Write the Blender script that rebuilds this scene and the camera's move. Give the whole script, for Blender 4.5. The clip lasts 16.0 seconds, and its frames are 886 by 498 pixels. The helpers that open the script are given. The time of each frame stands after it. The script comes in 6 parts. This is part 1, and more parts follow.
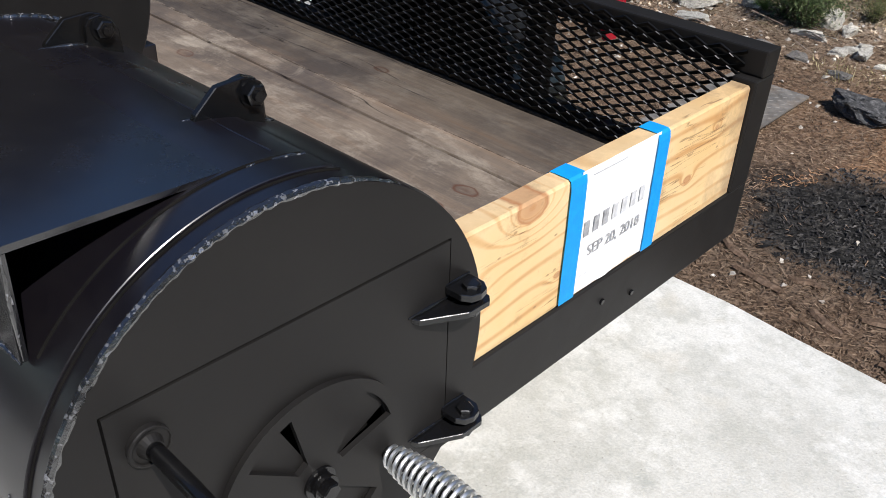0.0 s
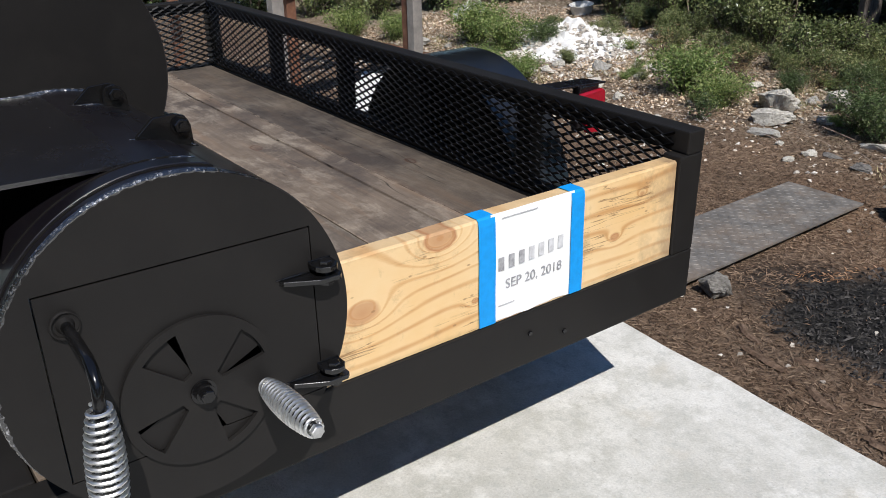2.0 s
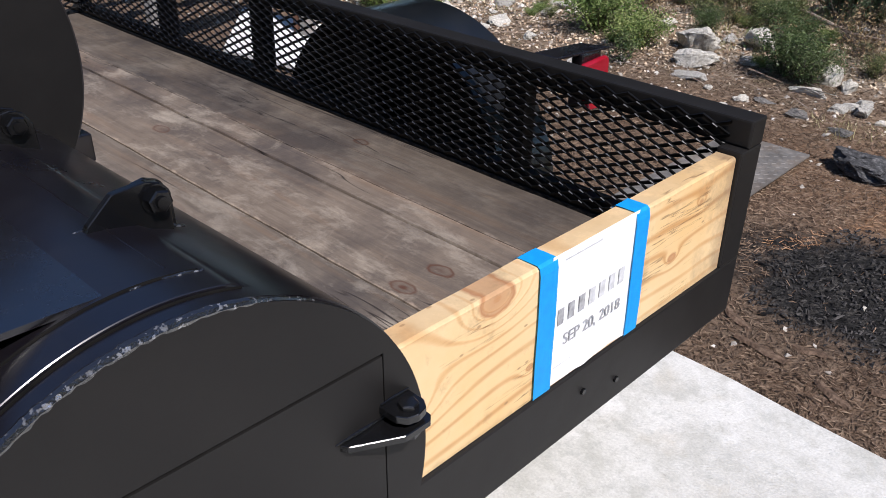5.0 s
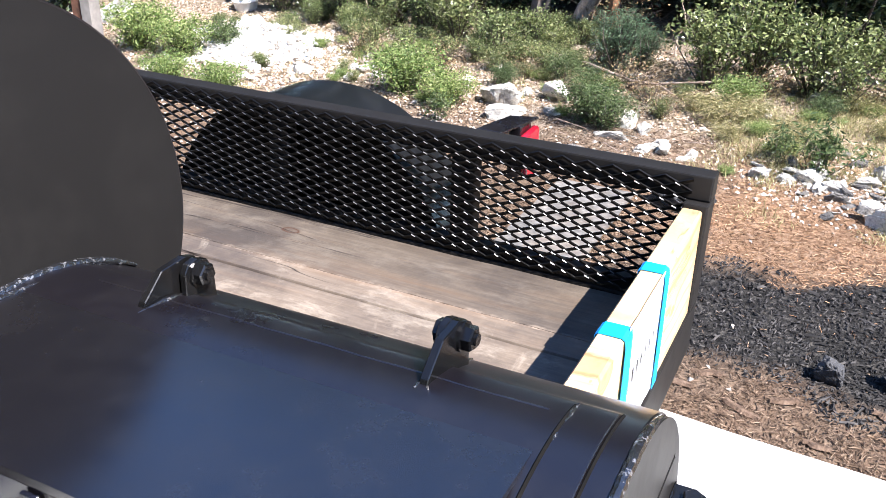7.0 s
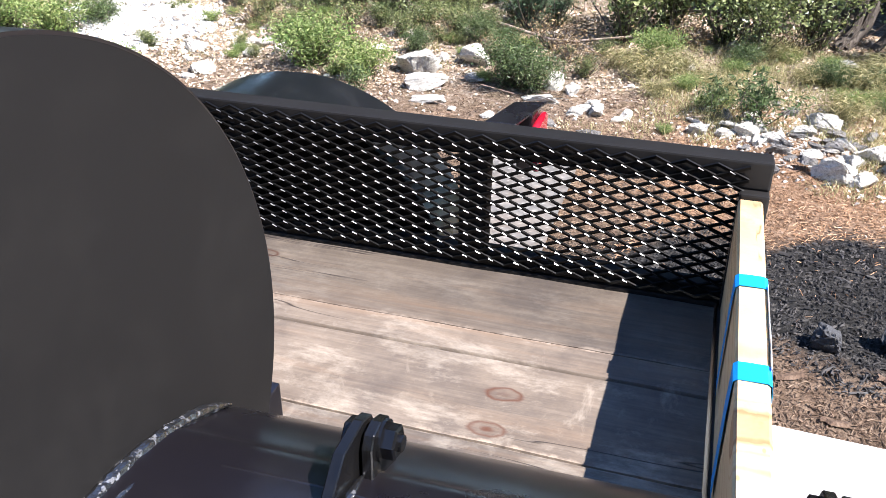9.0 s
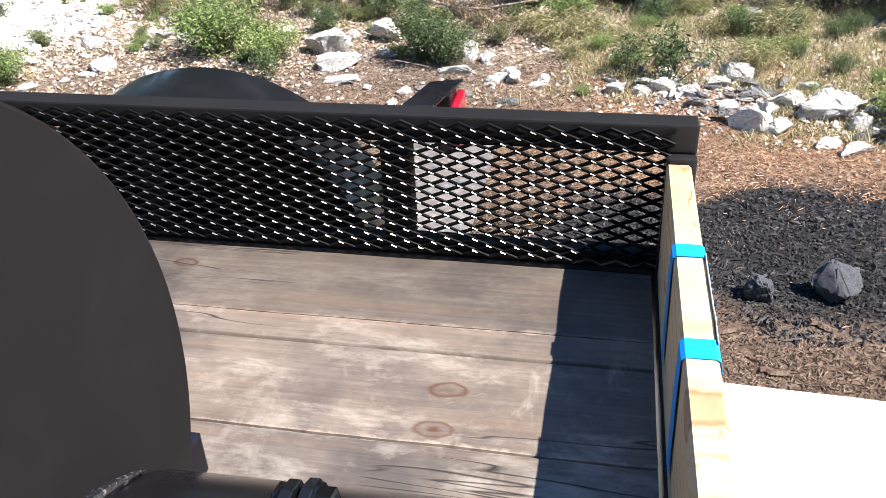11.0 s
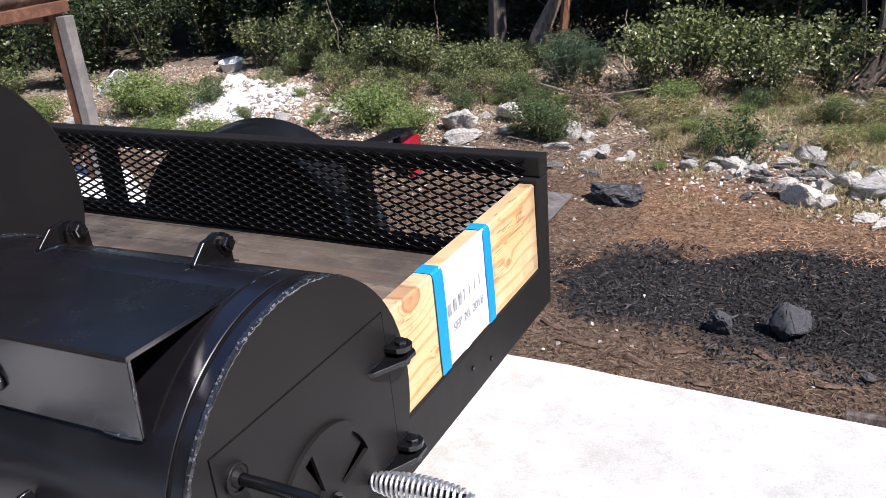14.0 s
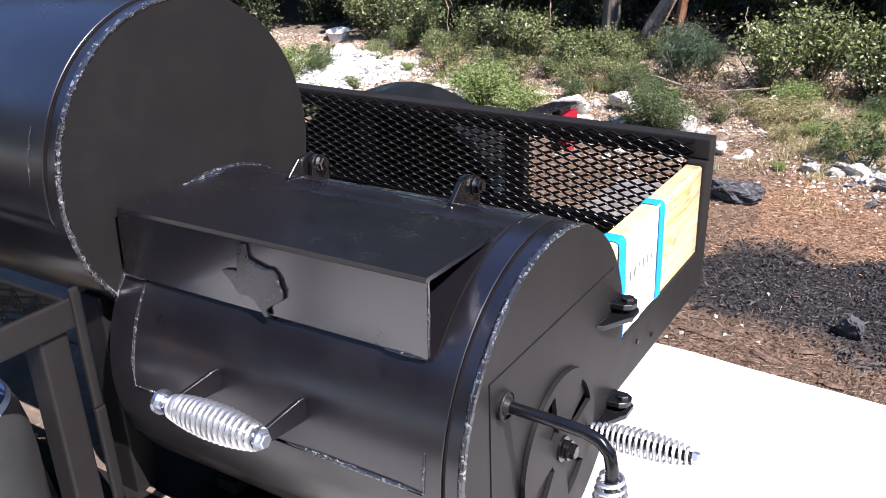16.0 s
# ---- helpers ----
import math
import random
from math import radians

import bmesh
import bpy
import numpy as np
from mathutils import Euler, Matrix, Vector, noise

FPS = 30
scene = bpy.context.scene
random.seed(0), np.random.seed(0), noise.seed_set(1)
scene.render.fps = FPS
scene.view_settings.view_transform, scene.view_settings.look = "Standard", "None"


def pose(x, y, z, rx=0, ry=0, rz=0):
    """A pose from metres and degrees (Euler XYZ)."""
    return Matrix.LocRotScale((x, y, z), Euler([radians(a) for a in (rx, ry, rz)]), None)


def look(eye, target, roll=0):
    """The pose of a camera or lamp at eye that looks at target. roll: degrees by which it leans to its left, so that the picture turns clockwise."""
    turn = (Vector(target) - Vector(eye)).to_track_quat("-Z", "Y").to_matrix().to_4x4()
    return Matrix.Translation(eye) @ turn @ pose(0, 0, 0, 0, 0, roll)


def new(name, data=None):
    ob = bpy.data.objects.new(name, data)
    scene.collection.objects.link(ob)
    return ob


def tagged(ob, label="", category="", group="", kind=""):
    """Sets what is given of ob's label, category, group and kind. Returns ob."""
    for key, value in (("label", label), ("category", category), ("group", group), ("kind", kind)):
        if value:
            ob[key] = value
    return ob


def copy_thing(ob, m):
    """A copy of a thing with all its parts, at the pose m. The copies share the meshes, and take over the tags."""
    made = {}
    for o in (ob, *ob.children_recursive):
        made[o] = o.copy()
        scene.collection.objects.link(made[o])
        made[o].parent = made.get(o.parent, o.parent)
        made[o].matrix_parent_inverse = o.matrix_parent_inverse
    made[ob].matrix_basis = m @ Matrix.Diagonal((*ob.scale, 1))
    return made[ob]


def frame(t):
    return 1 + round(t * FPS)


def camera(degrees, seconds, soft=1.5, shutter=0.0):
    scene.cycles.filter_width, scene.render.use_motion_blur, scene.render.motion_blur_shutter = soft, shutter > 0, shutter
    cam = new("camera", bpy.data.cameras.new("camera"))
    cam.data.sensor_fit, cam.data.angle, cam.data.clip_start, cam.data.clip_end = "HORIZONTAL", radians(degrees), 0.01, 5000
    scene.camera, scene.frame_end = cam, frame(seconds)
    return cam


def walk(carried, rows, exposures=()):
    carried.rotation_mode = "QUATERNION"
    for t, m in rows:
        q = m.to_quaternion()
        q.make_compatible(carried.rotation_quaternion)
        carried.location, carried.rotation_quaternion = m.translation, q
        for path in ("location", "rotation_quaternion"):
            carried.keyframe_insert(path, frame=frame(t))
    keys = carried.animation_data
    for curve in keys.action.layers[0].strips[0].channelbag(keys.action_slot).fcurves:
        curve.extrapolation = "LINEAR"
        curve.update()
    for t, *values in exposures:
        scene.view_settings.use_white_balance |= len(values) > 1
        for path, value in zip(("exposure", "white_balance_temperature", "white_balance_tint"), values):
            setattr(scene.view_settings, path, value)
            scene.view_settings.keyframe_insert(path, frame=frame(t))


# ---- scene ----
cam = camera(54.9, 16.0, soft=0.6)
PATH = [
    (0, (-0.008, 0.06, 1.251), (-1.164, 1.302, 0.193), 1.8),
    (0.5, (0.166, 0.129, 1.231), (-1.151, 1.237, 0.211), -2.0),
    (1, (0.307, 0.151, 1.242), (-1.149, 1.155, 0.308), -5.0),
    (1.5, (0.406, 0.108, 1.259), (-1.079, 1.128, 0.39), -4.7),
    (2, (0.481, 0.084, 1.254), (-1.003, 1.167, 0.465), -1.4),
    (2.5, (0.434, 0.132, 1.248), (-0.98, 1.282, 0.425), -2.4),
    (3, (0.309, 0.192, 1.254), (-1.123, 1.313, 0.422), -5.6),
    (3.2, (0.274, 0.202, 1.251), (-1.15, 1.332, 0.416), -4.5),
    (5.3, (-0.064, 0.158, 1.252), (-1.28, 1.431, 0.303), 0.4),
    (5.5, (-0.091, 0.138, 1.254), (-1.347, 1.369, 0.302), -0.1),
    (6, (-0.213, 0.002, 1.252), (-1.307, 1.369, 0.285), -0.7),
    (6.5, (-0.318, -0.08, 1.265), (-1.194, 1.46, 0.337), 2.7),
    (7, (-0.377, -0.055, 1.296), (-1.182, 1.578, 0.469), 0.9),
    (7.5, (-0.451, 0.02, 1.291), (-1.252, 1.638, 0.43), -1.0),
    (8, (-0.514, 0.058, 1.292), (-1.289, 1.678, 0.413), -0.1),
    (8.5, (-0.645, 0.084, 1.284), (-1.265, 1.761, 0.389), 0.8),
    (8.7, (-0.696, 0.083, 1.289), (-1.248, 1.782, 0.388), 0.1),
    (10.8, (-0.731, 0.229, 1.264), (-1.294, 1.882, 0.289), -3.0),
    (11, (-0.722, 0.156, 1.287), (-1.103, 1.862, 0.315), -3.4),
    (11.5, (-0.653, -0.028, 1.286), (-0.683, 1.694, 0.269), 0.9),
    (12, (-0.514, -0.133, 1.319), (-0.69, 1.683, 0.5), -3.0),
    (12.5, (-0.302, -0.202, 1.315), (-0.694, 1.563, 0.461), -3.0),
    (13, (-0.167, -0.266, 1.32), (-0.682, 1.514, 0.568), -5.7),
    (13.5, (-0.036, -0.337, 1.333), (-0.719, 1.353, 0.509), -4.3),
    (14, (0.099, -0.295, 1.33), (-0.779, 1.341, 0.588), -5.7),
    (14.5, (0.192, -0.239, 1.324), (-0.927, 1.244, 0.585), -8.6),
    (15, (0.164, -0.274, 1.33), (-0.971, 1.213, 0.621), -7.1),
    (15.5, (0.06, -0.386, 1.324), (-0.913, 1.208, 0.61), -5.3),
    (16, (-0.085, -0.444, 1.311), (-1.085, 1.112, 0.549), -2.2),
]
walk(cam, [(t, look(eye, target, roll)) for t, eye, target, roll in PATH],
     [(0, 0.32, 6500, 10), (0.5, 0.1, 6500, 10), (1.0, 0.02, 6500, 10), (1.5, 0.08, 6500, 10), (3, 0.08, 6450, 10), (5.5, 0.42, 6350, 15), (6.0, 1.0, 6350, 15), (6.5, 1.48, 6350, 14), (7, 1.78, 6350, 14), (8.5, 1.75, 6350, 14), (11, 1.55, 6400, 13),
      (12.0, 1.5, 6350, 16), (12.5, 1.25, 6350, 17), (13.5, 0.75, 6350, 18), (14.5, 0.63, 6350, 18), (15.5, 0.95, 6350, 20), (16, 1.42, 6350, 21)])

SUN_WAY = Vector((0.775, -0.26, 1.0)).normalized()

# ---- sky and sun ----
world = bpy.data.worlds.new("sky")
scene.world = world
world.use_nodes = True
wn = world.node_tree
wn.nodes.clear()
sky = wn.nodes.new("ShaderNodeTexSky")
sky.sky_type = "NISHITA"
sky.sun_disc = False
sky.ozone_density = 9.0
sky.dust_density = 0.0
sky.sun_elevation = math.asin(SUN_WAY.z)
sky.sun_rotation = math.atan2(SUN_WAY.x, SUN_WAY.y)
back = wn.nodes.new("ShaderNodeBackground")
back.inputs["Strength"].default_value = 0.108
wout = wn.nodes.new("ShaderNodeOutputWorld")
wn.links.new(sky.outputs[0], back.inputs["Color"])
wn.links.new(back.outputs[0], wout.inputs["Surface"])
sun_data = bpy.data.lights.new("sun", "SUN")
sun_data.energy = 4.8
sun_data.angle = radians(0.5)
sun_data.color = (1.0, 0.965, 0.925)
sun = new("sun", sun_data)
sun.matrix_world = look(SUN_WAY * 30, (0, 0, 0))


# ---- materials ----
class Nodes:
    """Short hand for a node material."""

    def __init__(self, name, rough=0.5, metal=0.0, spec=0.5):
        self.mat = bpy.data.materials.new(name)
        self.mat.use_nodes = True
        self.t = self.mat.node_tree
        self.b = self.t.nodes["Principled BSDF"]
        self.b.inputs["Roughness"].default_value = rough
        self.b.inputs["Metallic"].default_value = metal
        self.b.inputs["Specular IOR Level"].default_value = spec
        self.coord = self.t.nodes.new("ShaderNodeTexCoord").outputs["Object"]
        self.height = None

    def put(self, socket, value):
        if isinstance(value, bpy.types.NodeSocket):
            self.t.links.new(value, socket)
        else:
            socket.default_value = value

    def scaled(self, x, y, z):
        n = self.t.nodes.new("ShaderNodeMapping")
        n.inputs["Scale"].default_value = (x, y, z)
        self.t.links.new(self.coord, n.inputs["Vector"])
        return n.outputs[0]

    def noise(self, scale, detail=4.0, rough=0.6, vector=None, distort=0.0):
        n = self.t.nodes.new("ShaderNodeTexNoise")
        n.inputs["Scale"].default_value = scale
        n.inputs["Detail"].default_value = detail
        n.inputs["Roughness"].default_value = rough
        n.inputs["Distortion"].default_value = distort
        self.t.links.new(vector or self.coord, n.inputs["Vector"])
        return n.outputs["Fac"]

    def cells(self, scale, vector=None, feature="F1", out="Distance"):
        n = self.t.nodes.new("ShaderNodeTexVoronoi")
        n.feature = feature
        n.inputs["Scale"].default_value = scale
        self.t.links.new(vector or self.coord, n.inputs["Vector"])
        return n.outputs[out]

    def math(self, op, a, b=0.0, c=0.0):
        n = self.t.nodes.new("ShaderNodeMath")
        n.operation = op
        for s, v in zip(n.inputs, (a, b, c)):
            self.put(s, v)
        return n.outputs[0]

    def ramp(self, fac, *stops):
        n = self.t.nodes.new("ShaderNodeValToRGB")
        e = n.color_ramp.elements
        while len(e) < len(stops):
            e.new(0.5)
        for k, (at, c) in zip(e, stops):
            k.position = at
            k.color = (c, c, c, 1) if isinstance(c, (int, float)) else (*c, 1)
        self.put(n.inputs[0], fac)
        return n.outputs[0]

    def mix(self, fac, a, b, how="MIX"):
        n = self.t.nodes.new("ShaderNodeMix")
        n.data_type = "RGBA"
        n.blend_type = how
        for i, v in ((0, fac), (6, a), (7, b)):
            if isinstance(v, tuple):
                v = (*v, 1)
            self.put(n.inputs[i], v)
        return n.outputs[2]

    def random(self):
        return self.t.nodes.new("ShaderNodeObjectInfo").outputs["Random"]

    def island(self):
        return self.t.nodes.new("ShaderNodeNewGeometry").outputs["Random Per Island"]

    def split(self, vector=None):
        n = self.t.nodes.new("ShaderNodeSeparateXYZ")
        self.t.links.new(vector or self.coord, n.inputs[0])
        return n.outputs

    def done(self, color=None, rough=None, height=None, bump=0.3, depth=0.003):
        if color is not None:
            if isinstance(color, tuple):
                color = (*color, 1)
            self.put(self.b.inputs["Base Color"], color)
        if rough is not None:
            self.put(self.b.inputs["Roughness"], rough)
        if height is not None:
            n = self.t.nodes.new("ShaderNodeBump")
            n.inputs["Strength"].default_value = bump
            n.inputs["Distance"].default_value = depth
            self.t.links.new(height, n.inputs["Height"])
            self.t.links.new(n.outputs[0], self.b.inputs["Normal"])
        return self.mat


def black_paint(name, low, high, base=(0.006, 0.006, 0.0065), bump=0.08, spec=0.5, coat=0.0):
    n = Nodes(name, spec=spec)
    n.b.inputs["Coat Weight"].default_value = coat
    n.b.inputs["Coat Roughness"].default_value = 0.2
    big = n.noise(3.0, 3)
    fine = n.noise(260.0, 2)
    dust = n.ramp(n.noise(14.0, 6, 0.7), (0.45, 0.0), (0.75, 1.0))
    col = n.mix(n.math("MULTIPLY", dust, 0.2), base, (0.03, 0.027, 0.024))
    rough = n.math("ADD", n.ramp(big, (0.3, low), (0.7, high)), n.math("MULTIPLY", dust, 0.06))
    return n.done(col, rough, n.math("ADD", n.math("MULTIPLY", n.noise(18, 2), 1.0), n.math("MULTIPLY", fine, 0.25)), bump, 0.0015)


SATIN = black_paint("satin_black_paint", 0.26, 0.33, (0.0056, 0.0046, 0.0064), 0.06, 0.78, 0.3)
LID_PAINT = black_paint("glossy_lid_paint", 0.22, 0.28, (0.005, 0.0045, 0.006), 0.05, 1.0, 0.8)
FLAT = black_paint("flat_black_paint", 0.42, 0.54, (0.0125, 0.0115, 0.011), 0.1, 0.24)
ROUGH_BLACK = black_paint("lumpy_black_paint", 0.2, 0.3, (0.005, 0.005, 0.0055), 0.6, 0.7)
FENDER = black_paint("fender_black_paint", 0.28, 0.34, (0.0045, 0.0045, 0.005), 0.04, 1.0, 0.7)
GLOSS = black_paint("gloss_black_paint", 0.14, 0.22, (0.004, 0.004, 0.0045), 0.2)
END_BLACK = black_paint("dark_flat_paint", 0.5, 0.6, (0.0112, 0.0104, 0.01), 0.08, 0.14)
MESH_PAINT = black_paint("mesh_black_paint", 0.22, 0.34, (0.003, 0.003, 0.003), 0.08, 0.2)
# lighter glossy copy of the mesh paint that carries the sun glints
MESH_GLINT = black_paint("mesh_glint_paint", 0.26, 0.32, (0.011, 0.011, 0.0115), 0.05, 1.0, 0.25)
# darker copy of the black paint, with the shade put into its colour
SHADE_BLACK = black_paint("shade_black_paint", 0.5, 0.6, (0.002, 0.002, 0.002), 0.08, 0.12)


def weld_material():
    n = Nodes("painted_weld", rough=0.2, spec=1.0)
    n.b.inputs["Coat Weight"].default_value = 1.0
    n.b.inputs["Coat Roughness"].default_value = 0.12
    h = n.math("ADD", n.noise(150.0, 2), n.math("MULTIPLY", n.noise(420.0, 2), 0.4))
    # bare: metallic flecks painted in for the sun's glints on black weld paint
    bare = n.math("MULTIPLY", n.ramp(n.noise(34, 2), (0.46, 0.25), (0.64, 1.0)), n.ramp(n.noise(190, 2), (0.56, 0.0), (0.66, 1.0)))
    col = n.mix(bare, (0.012, 0.012, 0.013), (0.5, 0.5, 0.52))
    n.put(n.b.inputs["Metallic"], n.math("MULTIPLY", bare, 0.85))
    return n.done(col, None, h, 0.5, 0.0022)


WELD = weld_material()


def steel_material(name, color, rough, grime):
    n = Nodes(name, rough=rough, metal=1.0)
    f = n.noise(45.0, 5)
    return n.done(n.mix(n.ramp(f, (0.4, 0.0), (0.7, 1.0)), color, grime), n.ramp(f, (0.3, rough), (0.8, rough + 0.2)), n.noise(400, 2), 0.1, 0.001)


ZINC = steel_material("zinc_spring_wire", (0.85, 0.85, 0.84), 0.36, (0.5, 0.5, 0.49))
BOLT = steel_material("zinc_bolt", (0.6, 0.64, 0.7), 0.3, (0.4, 0.42, 0.46))


# near-black for the gap lines and for the sheet behind the door slots
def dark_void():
    n = Nodes("gap_black", rough=0.95, spec=0.1)
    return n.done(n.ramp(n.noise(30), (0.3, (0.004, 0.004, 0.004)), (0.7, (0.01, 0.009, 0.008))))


GAP_BLACK = dark_void()


def pine_board():
    """Fresh sawn pine, grain along y, with knots."""
    n = Nodes("fresh_pine_board", rough=0.55, spec=0.35)
    x, y, z = n.split()
    low = n.noise(1.0, 3, 0.5, n.scaled(3.0, 1.3, 6.0))
    phase = n.math("ADD", n.math("MULTIPLY", z, 170.0), n.math("MULTIPLY", low, 13.0))
    core = None
    for ky, kz, size, lift in ((-0.335, 0.112, 0.024, 17.0), (-0.175, 0.2, 0.026, 22.0), (0.335, 0.165, 0.006, 6.0), (0.26, 0.09, 0.009, 7.0), (-0.1, 0.06, 0.006, 8.0)):
        dy = n.math("MULTIPLY", n.math("SUBTRACT", y, ky), 0.62)
        dz = n.math("SUBTRACT", z, kz)
        d2 = n.math("ADD", n.math("MULTIPLY", dy, dy), n.math("MULTIPLY", dz, dz))
        hump = n.math("DIVIDE", size * size * 2.2, n.math("ADD", d2, size * size * 1.6))
        phase = n.math("ADD", phase, n.math("MULTIPLY", hump, lift))
        k = n.ramp(n.math("ADD", n.math("SQRT", d2), n.math("MULTIPLY", n.noise(40, 2), size * 0.3)), (size * 0.2, 0.75), (size * 0.8, 0.6), (size * 0.92, 1.0), (size * 1.02, 0.0))
        core = k if core is None else n.math("MAXIMUM", core, k)
    ring = n.math("MULTIPLY_ADD", n.math("SINE", phase), 0.5, 0.5)
    fine = n.noise(1.0, 4, 0.7, n.scaled(60, 14, 420))
    thin = n.math("POWER", ring, 5.0)
    ring = n.math("ADD", n.math("MULTIPLY", n.math("POWER", ring, 2.2), 0.6), n.math("MULTIPLY", fine, 0.4))
    col = n.ramp(ring, (0.0, (0.76, 0.57, 0.33)), (0.55, (0.79, 0.6, 0.36)), (0.85, (0.7, 0.47, 0.24)), (1.0, (0.55, 0.32, 0.14)))
    line = n.math("MULTIPLY", thin, n.ramp(n.noise(3.2, 4, 0.6), (0.42, 0.0), (0.6, 0.5)))
    col = n.mix(line, col, (0.46, 0.24, 0.1))
    tone = n.ramp(n.noise(2.6, 5), (0.35, (1.0, 1.0, 1.0)), (0.68, (0.94, 0.82, 0.64)))
    col = n.mix(1.0, col, tone, "MULTIPLY")
    col = n.mix(n.math("MULTIPLY", core, 0.9), col, (0.38, 0.15, 0.06))
    grime = n.math("MULTIPLY", n.ramp(n.noise(9, 7, 0.75), (0.57, 0.0), (0.72, 1.0)), 0.5)
    col = n.mix(grime, col, (0.2, 0.13, 0.07))
    # handled, dirty edges and a grey stain at one end
    edge = n.math("ABSOLUTE", n.math("SUBTRACT", z, 0.107))
    edge = n.ramp(n.math("ADD", edge, n.math("MULTIPLY", n.noise(24, 6, 0.75), 0.03)), (0.113, 0.0), (0.1225, 0.28))
    col = n.mix(edge, col, (0.17, 0.11, 0.06))
    worn = n.ramp(n.math("ADD", y, n.math("MULTIPLY", n.noise(14, 5, 0.7), 0.3)), (0.5, 0.0), (0.6, 0.7))
    col = n.mix(worn, col, (0.26, 0.18, 0.11))
    split = n.math("ABSOLUTE", n.math("SUBTRACT", n.noise(1.0, 4, 0.6, n.scaled(8.0, 1.6, 46.0), 0.3), 0.5))
    split = n.math("MULTIPLY", n.ramp(split, (0.0, 0.85), (0.012, 0.0)), n.ramp(n.noise(5.0, 3), (0.54, 0.0), (0.6, 1.0)))
    col = n.mix(split, col, (0.16, 0.085, 0.04))
    speck = n.ramp(n.cells(34.0, n.scaled(1, 0.5, 1)), (0.05, 0.7), (0.09, 0.0))
    col = n.mix(speck, col, (0.3, 0.17, 0.08))
    return n.done(col, None, n.math("ADD", ring, n.noise(90, 3)), 0.25, 0.0018)


PINE = pine_board()


def deck_board(name, dim, wear):
    """Weathered treated pine, grain along x, scuffed, cracked and stained."""
    n = Nodes(name, rough=0.72, spec=0.35)
    rnd = n.random()
    grain = n.noise(1.0, 5, 0.65, n.scaled(5.0, 120.0, 40.0), 0.4)
    streak = n.noise(1.0, 4, 0.6, n.scaled(1.2, 22.0, 5.0), 0.4)
    cloud = n.noise(2.4, 7, 0.68, None, 0.15)
    mottle = n.noise(1.0, 8, 0.72, n.scaled(9.0, 16.0, 9.0))
    grain = n.math("ADD", n.math("MULTIPLY", grain, 0.5), n.math("MULTIPLY", mottle, 0.5))
    col = n.ramp(grain, (0.3, (0.098, 0.076, 0.058)), (0.5, (0.165, 0.132, 0.1)), (0.7, (0.245, 0.2, 0.152)))
    col = n.mix(n.math("MULTIPLY", n.ramp(streak, (0.5, 0.0), (0.72, 1.0)), 0.5), col, (0.24, 0.155, 0.095))
    col = n.mix(n.math("MULTIPLY", n.ramp(cloud, (0.44, 0.0), (0.62, 1.0)), 0.75), col, (0.06, 0.05, 0.045))
    scuff = n.ramp(n.noise(1.0, 9, 0.74, n.scaled(5.0, 9.0, 9.0), 0.2), (0.51, 0.0), (0.68, 1.0))
    swipe = n.ramp(n.noise(1.0, 6, 0.7, n.scaled(13.0, 7.0, 9.0), 0.5), (0.58, 0.0), (0.72, 0.7))
    col = n.mix(n.math("MULTIPLY", n.math("MAXIMUM", scuff, swipe), wear), col, (0.43, 0.375, 0.295))
    split = n.math("ABSOLUTE", n.math("SUBTRACT", n.noise(1.0, 3, 0.5, n.scaled(0.9, 17.0, 3.0), 0.5), 0.52))
    cracks = n.math("MULTIPLY", n.ramp(split, (0.0, 1.0), (0.007, 0.0)), n.ramp(n.noise(2.0, 2), (0.5, 0.0), (0.56, 1.0)))
    col = n.mix(cracks, col, (0.03, 0.022, 0.018))
    x, y, z = n.split()
    for seam in (1.281, 1.003, 0.716):
        near = n.math("ABSOLUTE", n.math("SUBTRACT", y, seam - 0.7))
        near = n.math("ADD", near, n.math("MULTIPLY", n.noise(26, 4, 0.7), 0.02))
        col = n.mix(n.ramp(near, (0.0105, 0.7), (0.0145, 0.0)), col, (0.46, 0.37, 0.28))
    knots = None
    for kx, ky, size in ((-0.943, 1.121, 0.021), (-0.947, 1.032, 0.022), (-1.9, 1.12, 0.02), (-1.5, 1.42, 0.016)):
        dx = n.math("MULTIPLY", n.math("SUBTRACT", x, kx + 1.85), 0.6)
        dy = n.math("SUBTRACT", y, ky - 0.7)
        d = n.math("SQRT", n.math("ADD", n.math("MULTIPLY", dx, dx), n.math("MULTIPLY", dy, dy)))
        d = n.math("ADD", d, n.math("MULTIPLY", n.math("SUBTRACT", n.noise(30, 2), 0.5), 0.012))
        k = n.ramp(d, (size * 0.15, 0.95 if ky < 1.1 else 0.35), (size * 0.32, 0.1), (size * 0.62, 0.25), (size * 0.74, 0.95), (size * 0.88, 0.0))
        knots = k if knots is None else n.math("MAXIMUM", knots, k)
    col = n.mix(knots, col, (0.085, 0.035, 0.02))
    col = n.mix(1.0, col, n.ramp(rnd, (0.0, (0.9 * dim, 0.9 * dim, 0.92 * dim)), (1.0, (1.08 * dim, 1.03 * dim, 1.0 * dim))), "MULTIPLY")
    relief = n.math("ADD", n.math("MULTIPLY", grain, 1.4), cloud)
    return n.done(col, n.ramp(cloud, (0.3, 0.6), (0.7, 0.8)), n.math("SUBTRACT", relief, n.math("MULTIPLY", cracks, 2.0)), 0.5, 0.003)


DECK = deck_board("weathered_deck_board", 1.0, 0.62)
DECK_DARK = deck_board("stained_deck_board", 0.66, 0.3)


